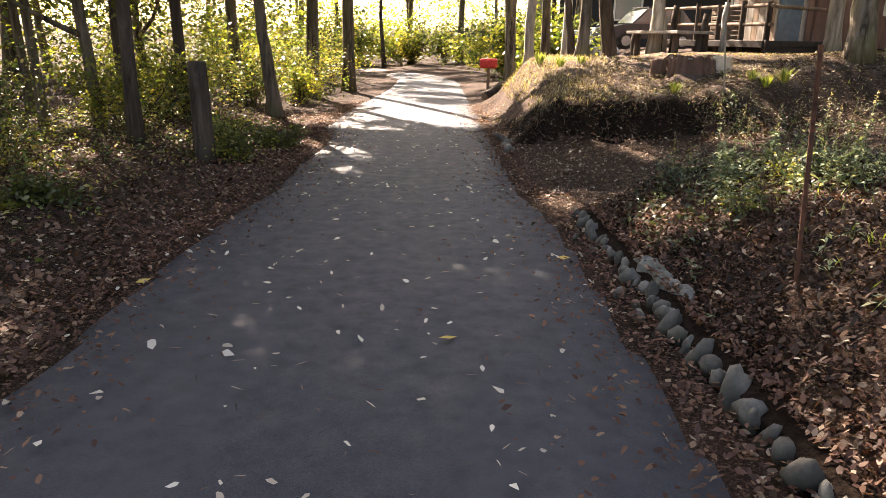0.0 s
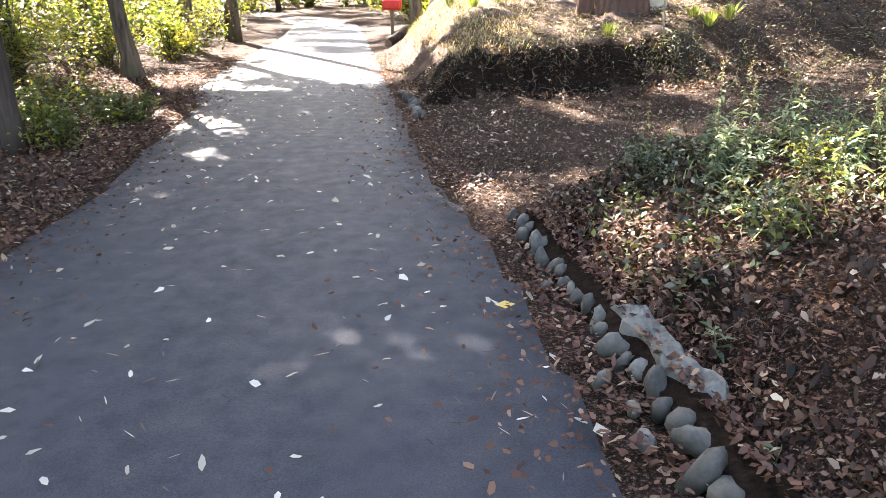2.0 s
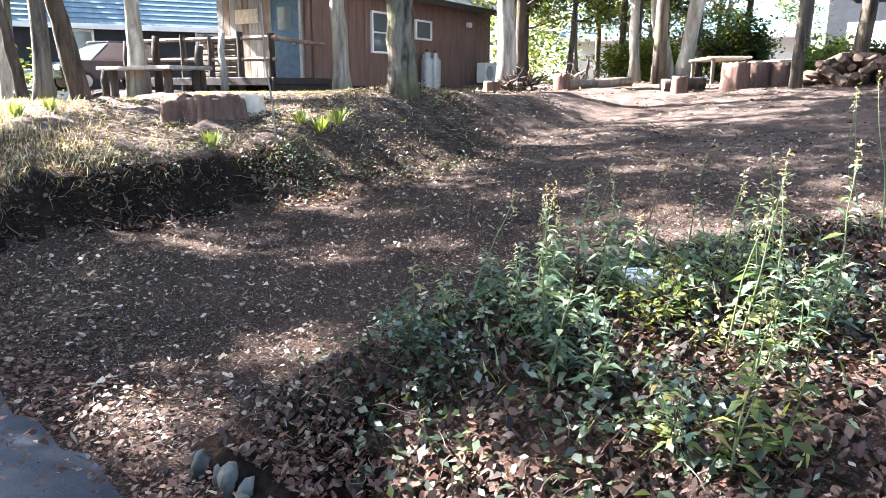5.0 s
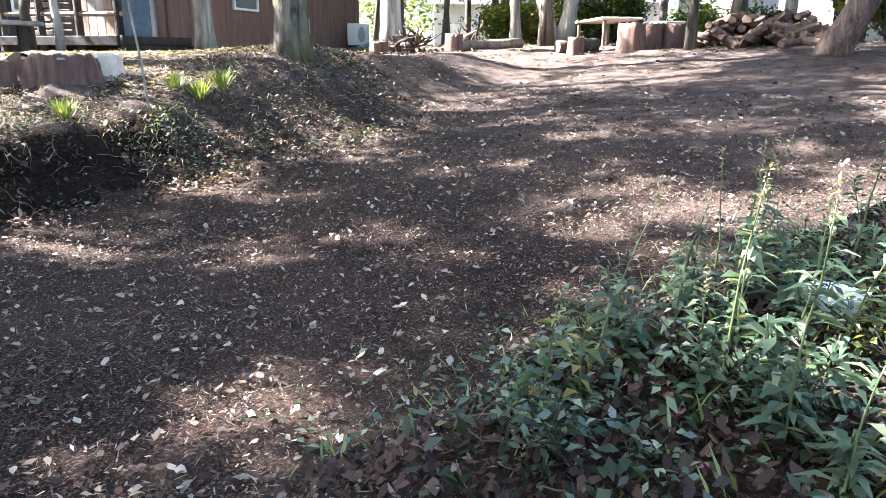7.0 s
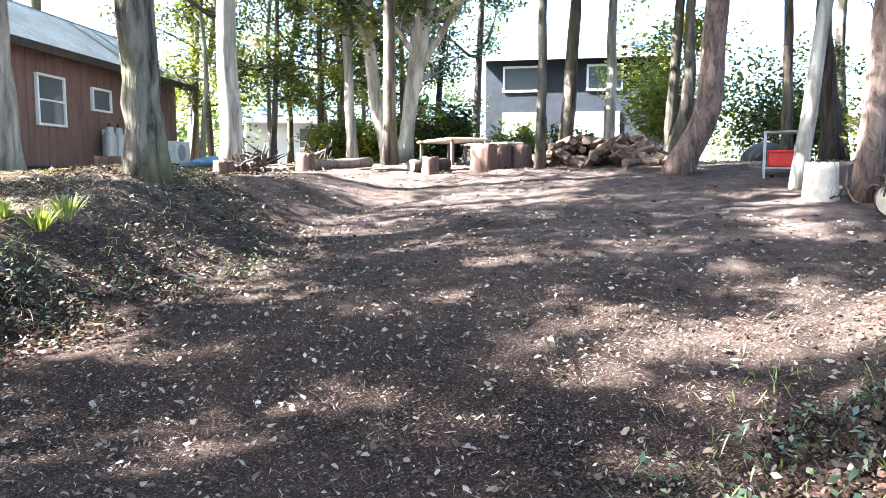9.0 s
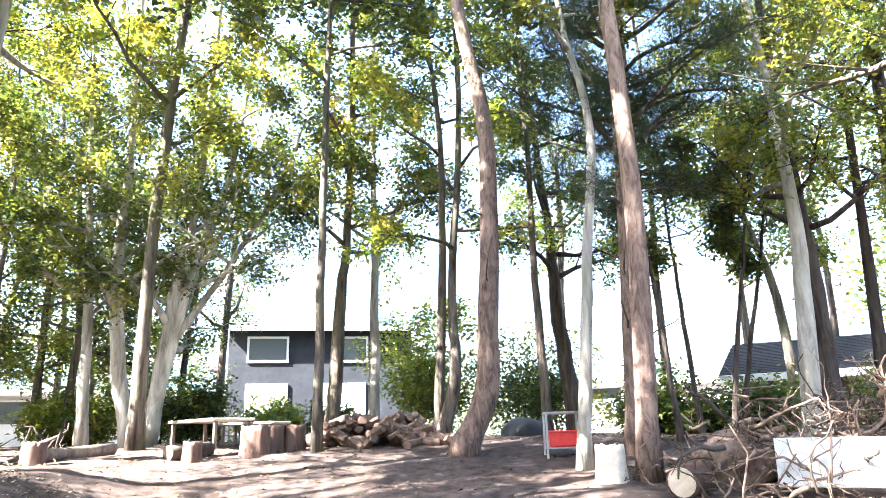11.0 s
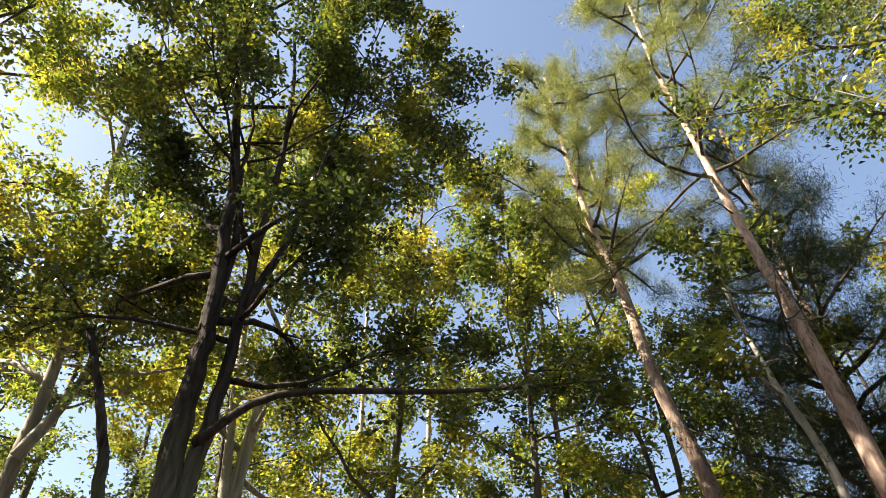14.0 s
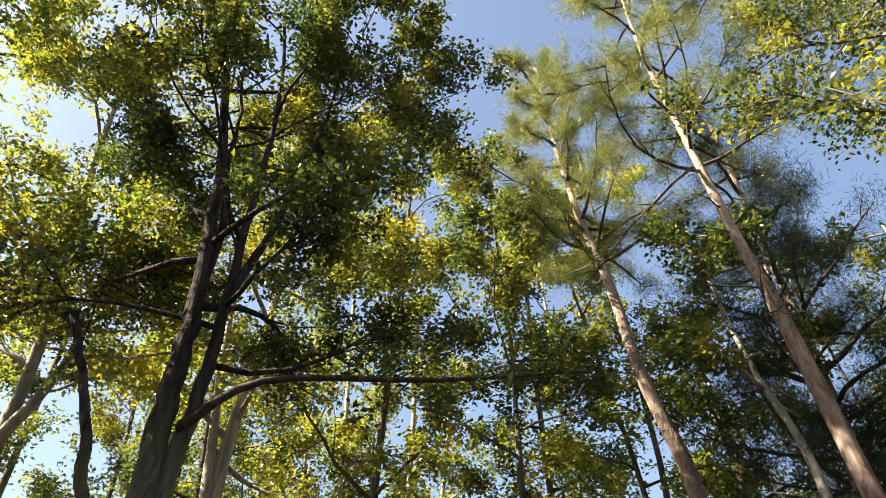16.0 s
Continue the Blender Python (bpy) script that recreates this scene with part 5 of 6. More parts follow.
def build_edging():
    rng = np.random.default_rng(21)
    edging = tagged(new("stone_edging"), "low edging of rounded grey river stones set upright in earth", "kerb", kind="structure")
    bed = bmesh.new()
    ys = np.arange(-1.6, 5.25, 0.12)
    rows = []
    for y in ys:
        x, k = edge_x(y), 0.02 * noise.noise(Vector((y * 3, 0, 0)))
        rows.append([bed.verts.new(p) for p in ((x - 0.03, y, -0.05), (x + 0.0, y, 0.07 + k), (x + 0.07, y, 0.105 + k), (x + 0.14, y, 0.115 + k), (x + 0.2, y, 0.06))])
    for a, b in zip(rows, rows[1:]):
        for i in range(4):
            bed.faces.new((a[i], b[i], b[i + 1], a[i + 1]))
    bmesh.ops.recalc_face_normals(bed, faces=bed.faces)
    part("earth_bed", bed, EARTH_SHADE, edging)
    slab = bmesh.new()
    rows = []
    for y in np.arange(2.72, 3.84, 0.025):
        end = smooth(2.95, 2.72, y) + smooth(3.5, 3.84, y)
        row = []
        for k in range(11):
            t = k / 10
            width = 0.17 + 0.07 * noise.noise(Vector((y * 3, 6, 0)))
            x = edge_x(y) + 0.055 + 0.05 * noise.noise(Vector((y * 6, 2, 0))) + (width + 0.05 * noise.noise(Vector((y * 11, 9, 0)))) * t
            z = 0.138 * (1 - (2 * t - 1) ** 8) + 0.036 * noise.noise(Vector((x * 9, y * 9, 0))) + 0.018 * noise.noise(Vector((x * 26, y * 26, 4))) - 0.12 * end
            row.append(slab.verts.new((x, y, z + 0.01)))
        rows.append(row)
    for a, b in zip(rows, rows[1:]):
        for i in range(10):
            slab.faces.new((a[i], b[i], b[i + 1], a[i + 1]))
    bmesh.ops.recalc_face_normals(slab, faces=slab.faces)
    part("mortar_slab", slab, MORTAR, edging, "rough pale grey concrete capping")
    models = [lump(0.1, q, 0.8, s, 2) for s, q in enumerate(((0.52, 0.7, 1.15), (0.6, 0.85, 0.85), (0.45, 0.6, 1.25), (0.7, 0.72, 0.75), (0.55, 0.92, 0.8), (0.62, 0.6, 1.0)))]
    meshes = []
    for bm in models:
        me = bpy.data.meshes.new("stone")
        bm.to_mesh(me)
        bm.free()
        me.materials.append(STONE)
        meshes.append(me)
    y, n = -1.5, 0
    while y < 5.2:
        s = rng.uniform(0.45, 1.0) * (1.12 if y < 3.7 else 0.92)
        ob = under(new("stone", meshes[n % 6]), edging)
        ob.matrix_basis = pose(edge_x(y) - 0.01 + rng.normal(0, 0.022), y, 0.03 + 0.03 * s + rng.normal(0, 0.008), rng.uniform(-35, 35), rng.uniform(-5, 35), rng.uniform(-40, 40)) @ Matrix.Diagonal((s, s * rng.uniform(0.7, 1.05), s * rng.uniform(0.85, 1.1), 1))
        y += 0.072 * 2 * s * rng.uniform(0.7, 1.35)
        n += 1
    for k in range(6):
        y = (2.7 + 0.2 * k) if k < 3 else rng.uniform(3.4, 4.6)
        s = rng.uniform(0.45, 0.6) if k < 3 else rng.uniform(0.3, 0.45)
        off = -0.11 if k % 2 else -0.15
        ob = under(new("stone", meshes[(n + k) % 6]), edging)
        ob.matrix_basis = pose(edge_x(y) + off, y, 0.02 + 0.02 * s, rng.uniform(40, 100), rng.uniform(-20, 20), rng.uniform(0, 180)) @ Matrix.Diagonal((s, s, s, 1))
    for k in range(9):
        y = 8.7 + 0.22 * k
        s = rng.uniform(0.7, 1.3)
        ob = under(new("stone", meshes[(n + k) % 6]), edging)
        ob.matrix_basis = pose(road_right(y) + 0.14 + rng.normal(0, 0.03), y, ground(road_right(y) + 0.14, y) + 0.05, rng.uniform(40, 90), 0, rng.uniform(0, 180)) @ Matrix.Diagonal((s, s, s, 1))


build_edging()


# ---- things along the road ----
def bollard(foot, top, w, label, material, taper=0.9):
    ob = thing("wooden_post", Matrix.Translation(foot), label, "post")
    t = Tubes()
    way = Vector(top) - Vector(foot)
    pts = [Vector((0, 0, -0.1))] + [way * k for k in (0.15, 0.4, 0.7, 0.97, 1.0)]
    t.add(pts, [w * 0.6, w * 0.54, w * 0.5, w * 0.47, w * 0.46, w * 0.43], 11, 0.16)
    t.done("post_shaft", material, ob)
    return ob


bollard(P(-3.25, 7.1), P(-3.28, 7.1, 1.22), 0.25, "short dark weathered log post at the wood's edge", DARK_BARK)

rod_post = thing("iron_stake", Matrix.Translation(P(2.36, 2.44)), "thin rusted iron stake driven into the bank", "stake")
part("stake", rod((0, 0, -0.1), (-0.06, 0.02, 1.2), 0.012, 0.012, 8), RUST, rod_post)

mail = thing("mailbox", Matrix.Translation(P(-1.05, 21.2)), "red metal mailbox on a short wooden post", "mailbox")
gz = ground(-1.05, 21.2)
part("post", box((0.09, 0.09, 0.78 - gz), (0, 0, (0.78 - gz) / 2 - 0.03), 0.01), WOOD, mail)
part("box_body", box((0.52, 0.34, 0.28), (0, 0, 0.86 - gz), 0.04), RED, mail)
part("flap", box((0.44, 0.02, 0.2), (0, -0.175, 0.86 - gz), 0.01), RED, mail)


def log_thing(name, label, a, b, r, side=None, end=None, group="", category="log"):
    """A lying or standing piece of trunk: bark and two cut faces."""
    a, b = Vector(a), Vector(b)
    ob = thing(name, Matrix.Translation(a), label, category, group)
    t = Tubes()
    d = b - a
    t.add([d * k for k in (0.0, 0.25, 0.5, 0.75, 1.0)], [r * 1.04, r, r * 0.98, r, r * 1.02], 14, 0.16)
    t.done("bark", side or RED_WOOD, ob)
    u = d.normalized()
    part("cut_face", rod(d, d + u * 0.006, r * 0.93, r * 0.93, 14), end or CUT_WOOD, ob)
    part("cut_face", rod(-u * 0.006, Vector((0, 0, 0)), r * 0.93, r * 0.93, 14), end or CUT_WOOD, ob)
    return ob


for k in range(4):
    log_thing("log", "dark log lying on the road's edge", P(-0.75 + 0.12 * k, 17.2 + 0.5 * k, 0.1), P(-0.35 + 0.1 * k, 17.9 + 0.5 * k, 0.16), 0.1 + 0.02 * (k % 2), DARK_BARK, WOOD, "logs by the road")


# ---- on the bank before the cabin ----
def stump(x, y, r, h, label, side=None, end=None, group="", lobes=0.2):
    ob = thing("tree_stump", Matrix.Translation(P(x, y)), label, "stump", group)
    n, rings, verts, faces = 36, ((-0.06, 1.14), (h * 0.15, 1.05), (h * 0.45, 1.0), (h * 0.8, 0.98), (h, 0.96), (h - 0.015, 0.8)), [], []
    for z, k in rings:
        for i in range(n):
            a = 2 * math.pi * i / n
            flute = 1 + lobes * 0.5 * noise.noise(Vector((math.cos(a) * 2.2 + x, math.sin(a) * 2.2 + y, z * 0.5))) + lobes * 0.35 * noise.noise(Vector((math.cos(a) * 7, math.sin(a) * 7 + x, z * 1.5)))
            jag = 0.18 * lobes * noise.noise(Vector((math.cos(a) * 5, math.sin(a) * 5, x))) if z > h * 0.7 else 0.0
            verts.append((r * k * flute * math.cos(a), r * k * flute * math.sin(a), z + jag))
    for j in range(len(rings) - 1):
        for i in range(n):
            p, q = j * n + i, j * n + (i + 1) % n
            faces.append((p, q, q + n, p + n))
    under(mesh_object("bark", verts, faces, side or RED_WOOD, True), ob)
    part("cut_face", rod((0, 0, h - 0.03), (0, 0, h - 0.008), r * 0.86, r * 0.86, 24), end or GREY_WOOD, ob)
    return ob


stump(3.42, 12.6, 0.41, 0.27, "large reddish split stump with a jagged rim", lobes=0.6)
stump(2.86, 12.6, 0.13, 0.26, "small reddish upright log beside a stump")
stump(3.98, 12.7, 0.165, 0.24, "pale freshly cut log block", CUT_WOOD, CUT_WOOD)
stump(10.4, 13.5, 0.16, 0.32, "small reddish chopping block at the clearing")
for k, (x, y, r, h) in enumerate(((12.45, 11.1, 0.24, 0.48), (13.0, 11.05, 0.22, 0.44), (13.3, 10.75, 0.2, 0.42), (11.9, 11.9, 0.15, 0.3), (9.3, 14.3, 0.17, 0.22), (8.1, 15.6, 0.2, 0.3))):
    stump(x, y, r, h, "upright sawn log used as a seat", RED_WOOD, GREY_WOOD, "log seats")
stump(6.3, 4.5, 0.17, 0.25, "low grey stump in the grass", BARK, GREY_WOOD)
stump(10.15, 5.62, 0.18, 0.42, "pale sawn log block standing on end", CUT_WOOD, CUT_WOOD)
log_thing("log", "thick dark log lying at the foot of the trees", P(11.9, 12.3, 0.1), P(12.7, 12.0, 0.1), 0.12, DARK_BARK, WOOD)
log_thing("log", "long pale log lying at the clearing's edge", P(10.8, 13.9, 0.1), P(12.3, 13.5, 0.1), 0.09, WOOD, CUT_WOOD)
log_thing("log", "short sawn log lying beside the brush heap", P(9.25, 4.95, 0.17), P(9.6, 4.72, 0.17), 0.17, RED_WOOD, CUT_WOOD)


def firewood_pile():
    rng = np.random.default_rng(31)
    meshes = []
    for s in range(5):
        bm = bmesh.new()
        n = 5 + s % 3
        ring = [(0.11 * rng.uniform(0.7, 1.2) * math.cos(6.28 * k / n), 0.11 * rng.uniform(0.7, 1.2) * math.sin(6.28 * k / n)) for k in range(n)]
        a, b = [bm.verts.new((x, y, -0.2)) for x, y in ring], [bm.verts.new((x * 0.9, y * 0.9, 0.2)) for x, y in ring]
        bm.faces.new(a[::-1]), bm.faces.new(b)
        for k in range(n):
            bm.faces.new((a[k], a[(k + 1) % n], b[(k + 1) % n], b[k]))
        bmesh.ops.bevel(bm, geom=list(bm.edges), offset=0.012, segments=1, affect="EDGES")
        me = bpy.data.meshes.new("billet")
        bm.to_mesh(me)
        bm.free()
        me.materials.append(FIREWOOD)
        meshes.append(me)
    for k in range(170):
        t = rng.uniform(-0.1, 1.1)
        x, y = 14.2 - 0.5 * t + rng.normal(0, 0.28), 10.6 - 2.3 * t + rng.normal(0, 0.1)
        top = 0.5 * max(0.1, 1 - (2 * t - 1) ** 4) * max(0.15, 1 - abs(x - (14.2 - 0.5 * t)) / 0.75)
        ob = tagged(new("firewood_billet", meshes[k % 5]), "split reddish firewood billet in a loose heap", "firewood", "firewood heap")
        ob.matrix_world = Matrix.Translation(P(x, y, 0.07 + top * rng.uniform(0, 1))) @ Euler((rng.uniform(0.9, 2.2), rng.uniform(-0.5, 0.5), rng.uniform(0, 6.28))).to_matrix().to_4x4() @ Matrix.Scale(rng.uniform(0.6, 0.95), 4)


firewood_pile()


def work_table(m, label, w, d, h, top, leg):
    ob = thing("work_table", m, label, "table")
    part("tabletop", box((w, d, 0.05), (0, 0, h), 0.01), top, ob)
    for sx in (-1, 1):
        for sy in (-1, 1):
            part("leg", box((0.06, 0.06, h - 0.02), (sx * (w / 2 - 0.08), sy * (d / 2 - 0.08), h / 2 - 0.02), 0.006), leg, ob)
    return ob


work_table(Matrix.Translation(P(13.9, 12.6)) @ Matrix.Rotation(0.9, 4, "Z"), "sunlit pale plank table behind the log seats", 1.9, 0.8, 0.5, CUT_WOOD, WOOD)
work_table(Matrix.Translation(P(15.0, 12.2)) @ Matrix.Rotation(1.2, 4, "Z"), "low pale plank bench at the clearing", 1.5, 0.5, 0.42, GREY_WOOD, WOOD)

stand = thing("metal_stand", Matrix.Translation(P(11.75, 6.15)) @ Matrix.Rotation(-1.45, 4, "Z"), "small metal frame stand holding a red crate", "stand")
for sx in (-1, 1):
    for sy in (-1, 1):
        part("leg", box((0.03, 0.03, 0.62), (sx * 0.24, sy * 0.18, 0.29), 0.004), STEEL, stand)
part("shelf", box((0.52, 0.4, 0.03), (0, 0, 0.61), 0.004), GREY_WOOD, stand)
part("lower_shelf", box((0.5, 0.38, 0.02), (0, 0, 0.12), 0.004), STEEL, stand)
crate = thing("red_crate", stand.matrix_world @ Matrix.Translation((0, 0, 0.135)), "red plastic crate on a metal stand", "crate")
part("crate_body", box((0.4, 0.3, 0.22), (0, 0, 0.11), 0.02), RED, crate)
part("crate_rim", box((0.43, 0.33, 0.03), (0, 0, 0.215), 0.008), RED, crate)

lump_sheet = thing("covered_heap", Matrix.Translation(P(17.2, 6.9)), "heap of things under a dark sheet beside the path", "heap")
part("sheet", lump(0.6, (1.2, 0.8, 0.6), 0.5, 9, 3), BLACK, lump_sheet)


def picket_fence(a, b, n, h):
    ob = thing("picket_fence", Matrix.Translation(P(*a)), "low weathered picket fence before the house", "fence")
    a, b = Vector((*a, 0)), Vector((*b, 0))
    for k in range(n):
        p = (b - a) * k / (n - 1)
        part("picket", box((0.07, 0.025, h), (p.x, p.y, h / 2), 0.006, Matrix.Rotation(math.atan2((b - a).y, (b - a).x), 4, "Z")), GREY_WOOD, ob)
    for z in (0.25, 0.7):
        part("rail", rod(Vector((0, 0, z * h)), (b - a) + Vector((0, 0, z * h)), 0.025, 0.025, 6), GREY_WOOD, ob)


picket_fence((25.2, 17.6), (26.2, 13.2), 22, 0.95)


# ---- brush heap ----
def brush_heap():
    rng = np.random.default_rng(41)
    heap = thing("brush_heap", Matrix.Translation(P(9.9, 3.0)), "tangled heap of dry roots, twigs and stumps", "brush heap")
    z0 = ground(9.9, 3.0)
    for k in range(330):
        t = rng.uniform(-1, 1)
        x, y = 0.25 * t + rng.normal(0, 0.5), -2.0 * t + rng.normal(0, 0.3)
        top = 1.15 * (1 - 0.55 * max(0.0, -t)) * max(0.1, 1 - (x / 1.3) ** 2) * (1 if t > -0.75 else 0.4)
        z = ground(9.9 + x, 3.0 + y) - z0 + top * rng.uniform(0.0, 1.0)
        tube = Tubes()
        L = rng.uniform(0.3, 1.1)
        az = rng.uniform(0, 6.28)
        line = bent(Vector((x, y, z)), Vector((math.cos(az), math.sin(az), rng.uniform(-0.25, 0.55))), L, 6, rng, 0.38, -0.02)
        r = rng.uniform(0.004, 0.013) if k % 8 else rng.uniform(0.02, 0.04)
        tube.add(line, [r * (1 - 0.8 * i / 6) + 0.004 for i in range(7)], 6, 0.3)
        for j in range(4):
            p, d = path_point(line, rng.uniform(0.2, 0.95))
            twig = bent(p, d + Vector(rng.normal(0, 0.9, 3)), L * rng.uniform(0.2, 0.5), 4, rng, 0.4, 0.0)
            tube.add(twig, [r * 0.45, r * 0.35, r * 0.25, r * 0.15, 0.002], 4, 0.2)
        tube.done("root", ROOT if k % 3 else DARK_BARK, heap)
    for k in range(5):
        part("root_ball", lump(0.42, (1, 1.1, 0.9), 0.9, 50 + k, 3, at=(rng.normal(0.35, 0.2), 1.2 - 0.75 * k, 0.22)), ROOT, heap)


brush_heap()


def root_pile(x0, y0, label, count, seed, size):
    """A small dark tangle of roots and short limbs."""
    rng = np.random.default_rng(seed)
    pile = thing("root_pile", Matrix.Translation(P(x0, y0)), label, "brush heap", "root piles")
    z0 = ground(x0, y0)
    for k in range(count):
        x, y = rng.normal(0, size * 0.45, 2)
        lift = size * 0.75 * max(0.1, 1 - math.hypot(x, y) / size) * rng.uniform(0, 1)
        way = Vector((rng.normal(), rng.normal(), rng.uniform(-0.1, 0.7)))
        r = rng.uniform(0.015, 0.05)
        tube = Tubes()
        tube.add(bent(Vector((x, y, ground(x0 + x, y0 + y) - z0 + lift)), way, rng.uniform(0.25, 0.7), 5, rng, 0.35, 0.0), [r * (1 - 0.16 * i) for i in range(6)], 7, 0.3)
        tube.done("root", DARK_BARK if k % 3 else ROOT, pile)


root_pile(10.3, 14.6, "dark tangle of old roots beside a chopping block", 46, 43, 0.55)
root_pile(11.4, 14.1, "low tangle of dark roots at the clearing's edge", 34, 44, 0.45)
board = thing("white_board", look((9.05, 3.45, ground(9.05, 3.45) + 0.36), (0.9, 6.3, 2.6)), "white painted board leaning against the brush heap", "board")
part("board_panel", box((1.1, 0.5, 0.03), (0, 0, 0), 0.006), BOARD, board)
plank = thing("pale_plank", Matrix.Translation((8.9, 2.25, ground(8.9, 2.25) + 0.02)) @ Euler((0, 0, 0.25)).to_matrix().to_4x4(), "broad sawn slab of pale wood propped on the heap", "plank")
bm = box((0.5, 0.06, 1.15), (0, 0, 0.5), 0.015, Matrix.Rotation(-0.55, 4, "Y") @ Matrix.Rotation(0.3, 4, "X"))
part("slab", bm, CUT_WOOD, plank)


# ---- weeds on the near bank ----
def weed(m, label, height, seed, pairs=7, leaf_len=0.09, head=True, material=None, group="weeds on the bank"):
    rng = np.random.default_rng(seed)
    ob = thing("weed", m, label, "weed", group)
    line = bent(Vector((0, 0, -0.02)), Vector((rng.normal(0, 0.12), rng.normal(0, 0.12), 1)), height, 7, rng, 0.07, 0.05)
    t = Tubes()
    t.add(line, [0.0042, 0.004, 0.0036, 0.0032, 0.0028, 0.0024, 0.002, 0.0015], 5)
    t.done("stem", STALK, ob)
    v = []
    for i in range(pairs * 3):
        p, d = path_point(line, 0.15 + 0.8 * rng.uniform(0, 1))
        az = i * 2.4 + rng.uniform(-0.4, 0.4)
        w = np.array([math.cos(az), math.sin(az), rng.uniform(-0.25, 0.6)])
        w /= np.linalg.norm(w)
        s = np.cross(w, (0, 0, 1.0))
        s /= np.linalg.norm(s)
        L = leaf_len * rng.uniform(0.6, 1.4) * (1.25 - p.z / height * 0.6)
        W = L * rng.uniform(0.2, 0.36)
        c = np.array(p)
        tip = c + w * L + (0, 0, -0.25 * L)
        mid = c + w * L * 0.5 + (0, 0, 0.05 * L)
        v.append([c, mid + s * W / 2, tip, mid - s * W / 2])
    tagged(under(quads("foliage", np.array(v), material or WEED_LEAF), ob), kind="stuff")
    if head:
        p = np.array(line[-1])
        q = leaves_at(np.array([p + (0, 0, 0.02 * k - 0.05) for k in range(5)]), 0.004, 5, 0.018, 0.007, rng, -0.4, 0.8)
        tagged(under(quads("seed_head", q, STRAW), ob, "pale dry seed head"), kind="stuff")
    return ob


def weeds():
    rng = np.random.default_rng(51)
    models = []
    for n in range(48):
        a, r = rng.uniform(0, 6.28), math.sqrt(rng.uniform(0, 1))
        x, y = 2.8 + 0.7 * r * math.cos(a), 4.35 + 0.65 * r * math.sin(a)
        if x < edge_x(y) + 0.7:
            x = edge_x(y) + 0.7 + rng.uniform(0, 0.5)
        tall = n % 4 == 0
        if n < 16:
            models.append(weed(Matrix.Translation(P(x, y)), "tall green weed with lance-shaped leaves and a pale seed head" if tall else "leafy green weed growing in a thicket",
                               rng.uniform(0.42, 0.66) if tall else rng.uniform(0.18, 0.38), 500 + n, 13 if tall else 11, 0.075, tall))
        else:
            s = rng.uniform(0.75, 1.2)
            copy_thing(models[n % 16], Matrix.Translation(P(x, y)) @ Matrix.Rotation(rng.uniform(0, 6.28), 4, "Z") @ Matrix.Diagonal((s, s, s, 1)))
    for n, (x, y, h) in enumerate(((2.3, 3.58, 0.42), (2.36, 3.62, 0.5), (2.44, 3.54, 0.36), (2.28, 3.72, 0.3), (2.6, 3.75, 0.4), (3.1, 4.1, 0.45), (2.1, 4.85, 0.4), (2.2, 4.8, 0.32))):
        weed(Matrix.Translation(P(x, y)), "pale sunlit weed with narrow yellowing leaves", h, 560 + n, 9, 0.07, n % 3 == 0, SHRUB_LEAF)
    for n, (x, y, h) in enumerate(((4.35, 4.35, 0.75), (4.5, 4.25, 0.85), (4.45, 4.5, 0.7), (4.6, 4.4, 0.8), (3.3, 5.0, 0.5))):
        weed(Matrix.Translation(P(x, y)), "dead brown upright weed stalk", h, 580 + n, 3, 0.04, True, DRY_LEAF)
    for n in range(11):
        x, y = rng.uniform(2.25, 3.5), rng.uniform(3.9, 5.0)
        weed(Matrix.Translation(P(max(x, edge_x(y) + 0.8), y)), "thin upright weed with a narrow pale seed spike", rng.uniform(0.42, 0.72), 680 + n, 6, 0.04, True, STALK)
    for n in range(26):
        x, y = rng.uniform(3.0, 4.6), rng.uniform(4.2, 5.6)
        weed(Matrix.Translation(P(x, y)), "small green seedling among leaf litter", rng.uniform(0.08, 0.2), 600 + n, 4, 0.06, False, group="seedlings")
    for n in range(16):
        x, y = rng.uniform(1.9, 3.4), rng.uniform(-1.5, 3.2)
        weed(Matrix.Translation(P(x, y)), "small green seedling among leaf litter", rng.uniform(0.08, 0.2), 640 + n, 4, 0.07, False, group="seedlings")


weeds()
for n, (x, y, h, w) in enumerate(((2.75, 4.2, 0.26, 0.3), (2.12, 4.75, 0.24, 0.26), (2.45, 4.45, 0.24, 0.3), (3.0, 4.3, 0.28, 0.3), (3.2, 3.9, 0.24, 0.3), (2.35, 3.75, 0.2, 0.26))):
    shrub("weed_clump", "airy clump of small-leaved green weeds", P(x, y), h, w, WEED_LEAF if n % 3 else SHRUB_LEAF, 520 + n, 10, 2, 0.03, "weed clumps on the bank", 0.25, "weed")
bucket = thing("white_bucket", Matrix.Translation(P(2.95, 4.5)), "low white plastic bucket half hidden in the weeds", "bucket")
part("bucket_body", rod((0, 0, 0), (0, 0, 0.09), 0.07, 0.085, 20, bevel=0.006), WHITE, bucket)
part("bucket_rim", rod((0, 0, 0.085), (0, 0, 0.098), 0.09, 0.09, 20, bevel=0.004), WHITE, bucket)

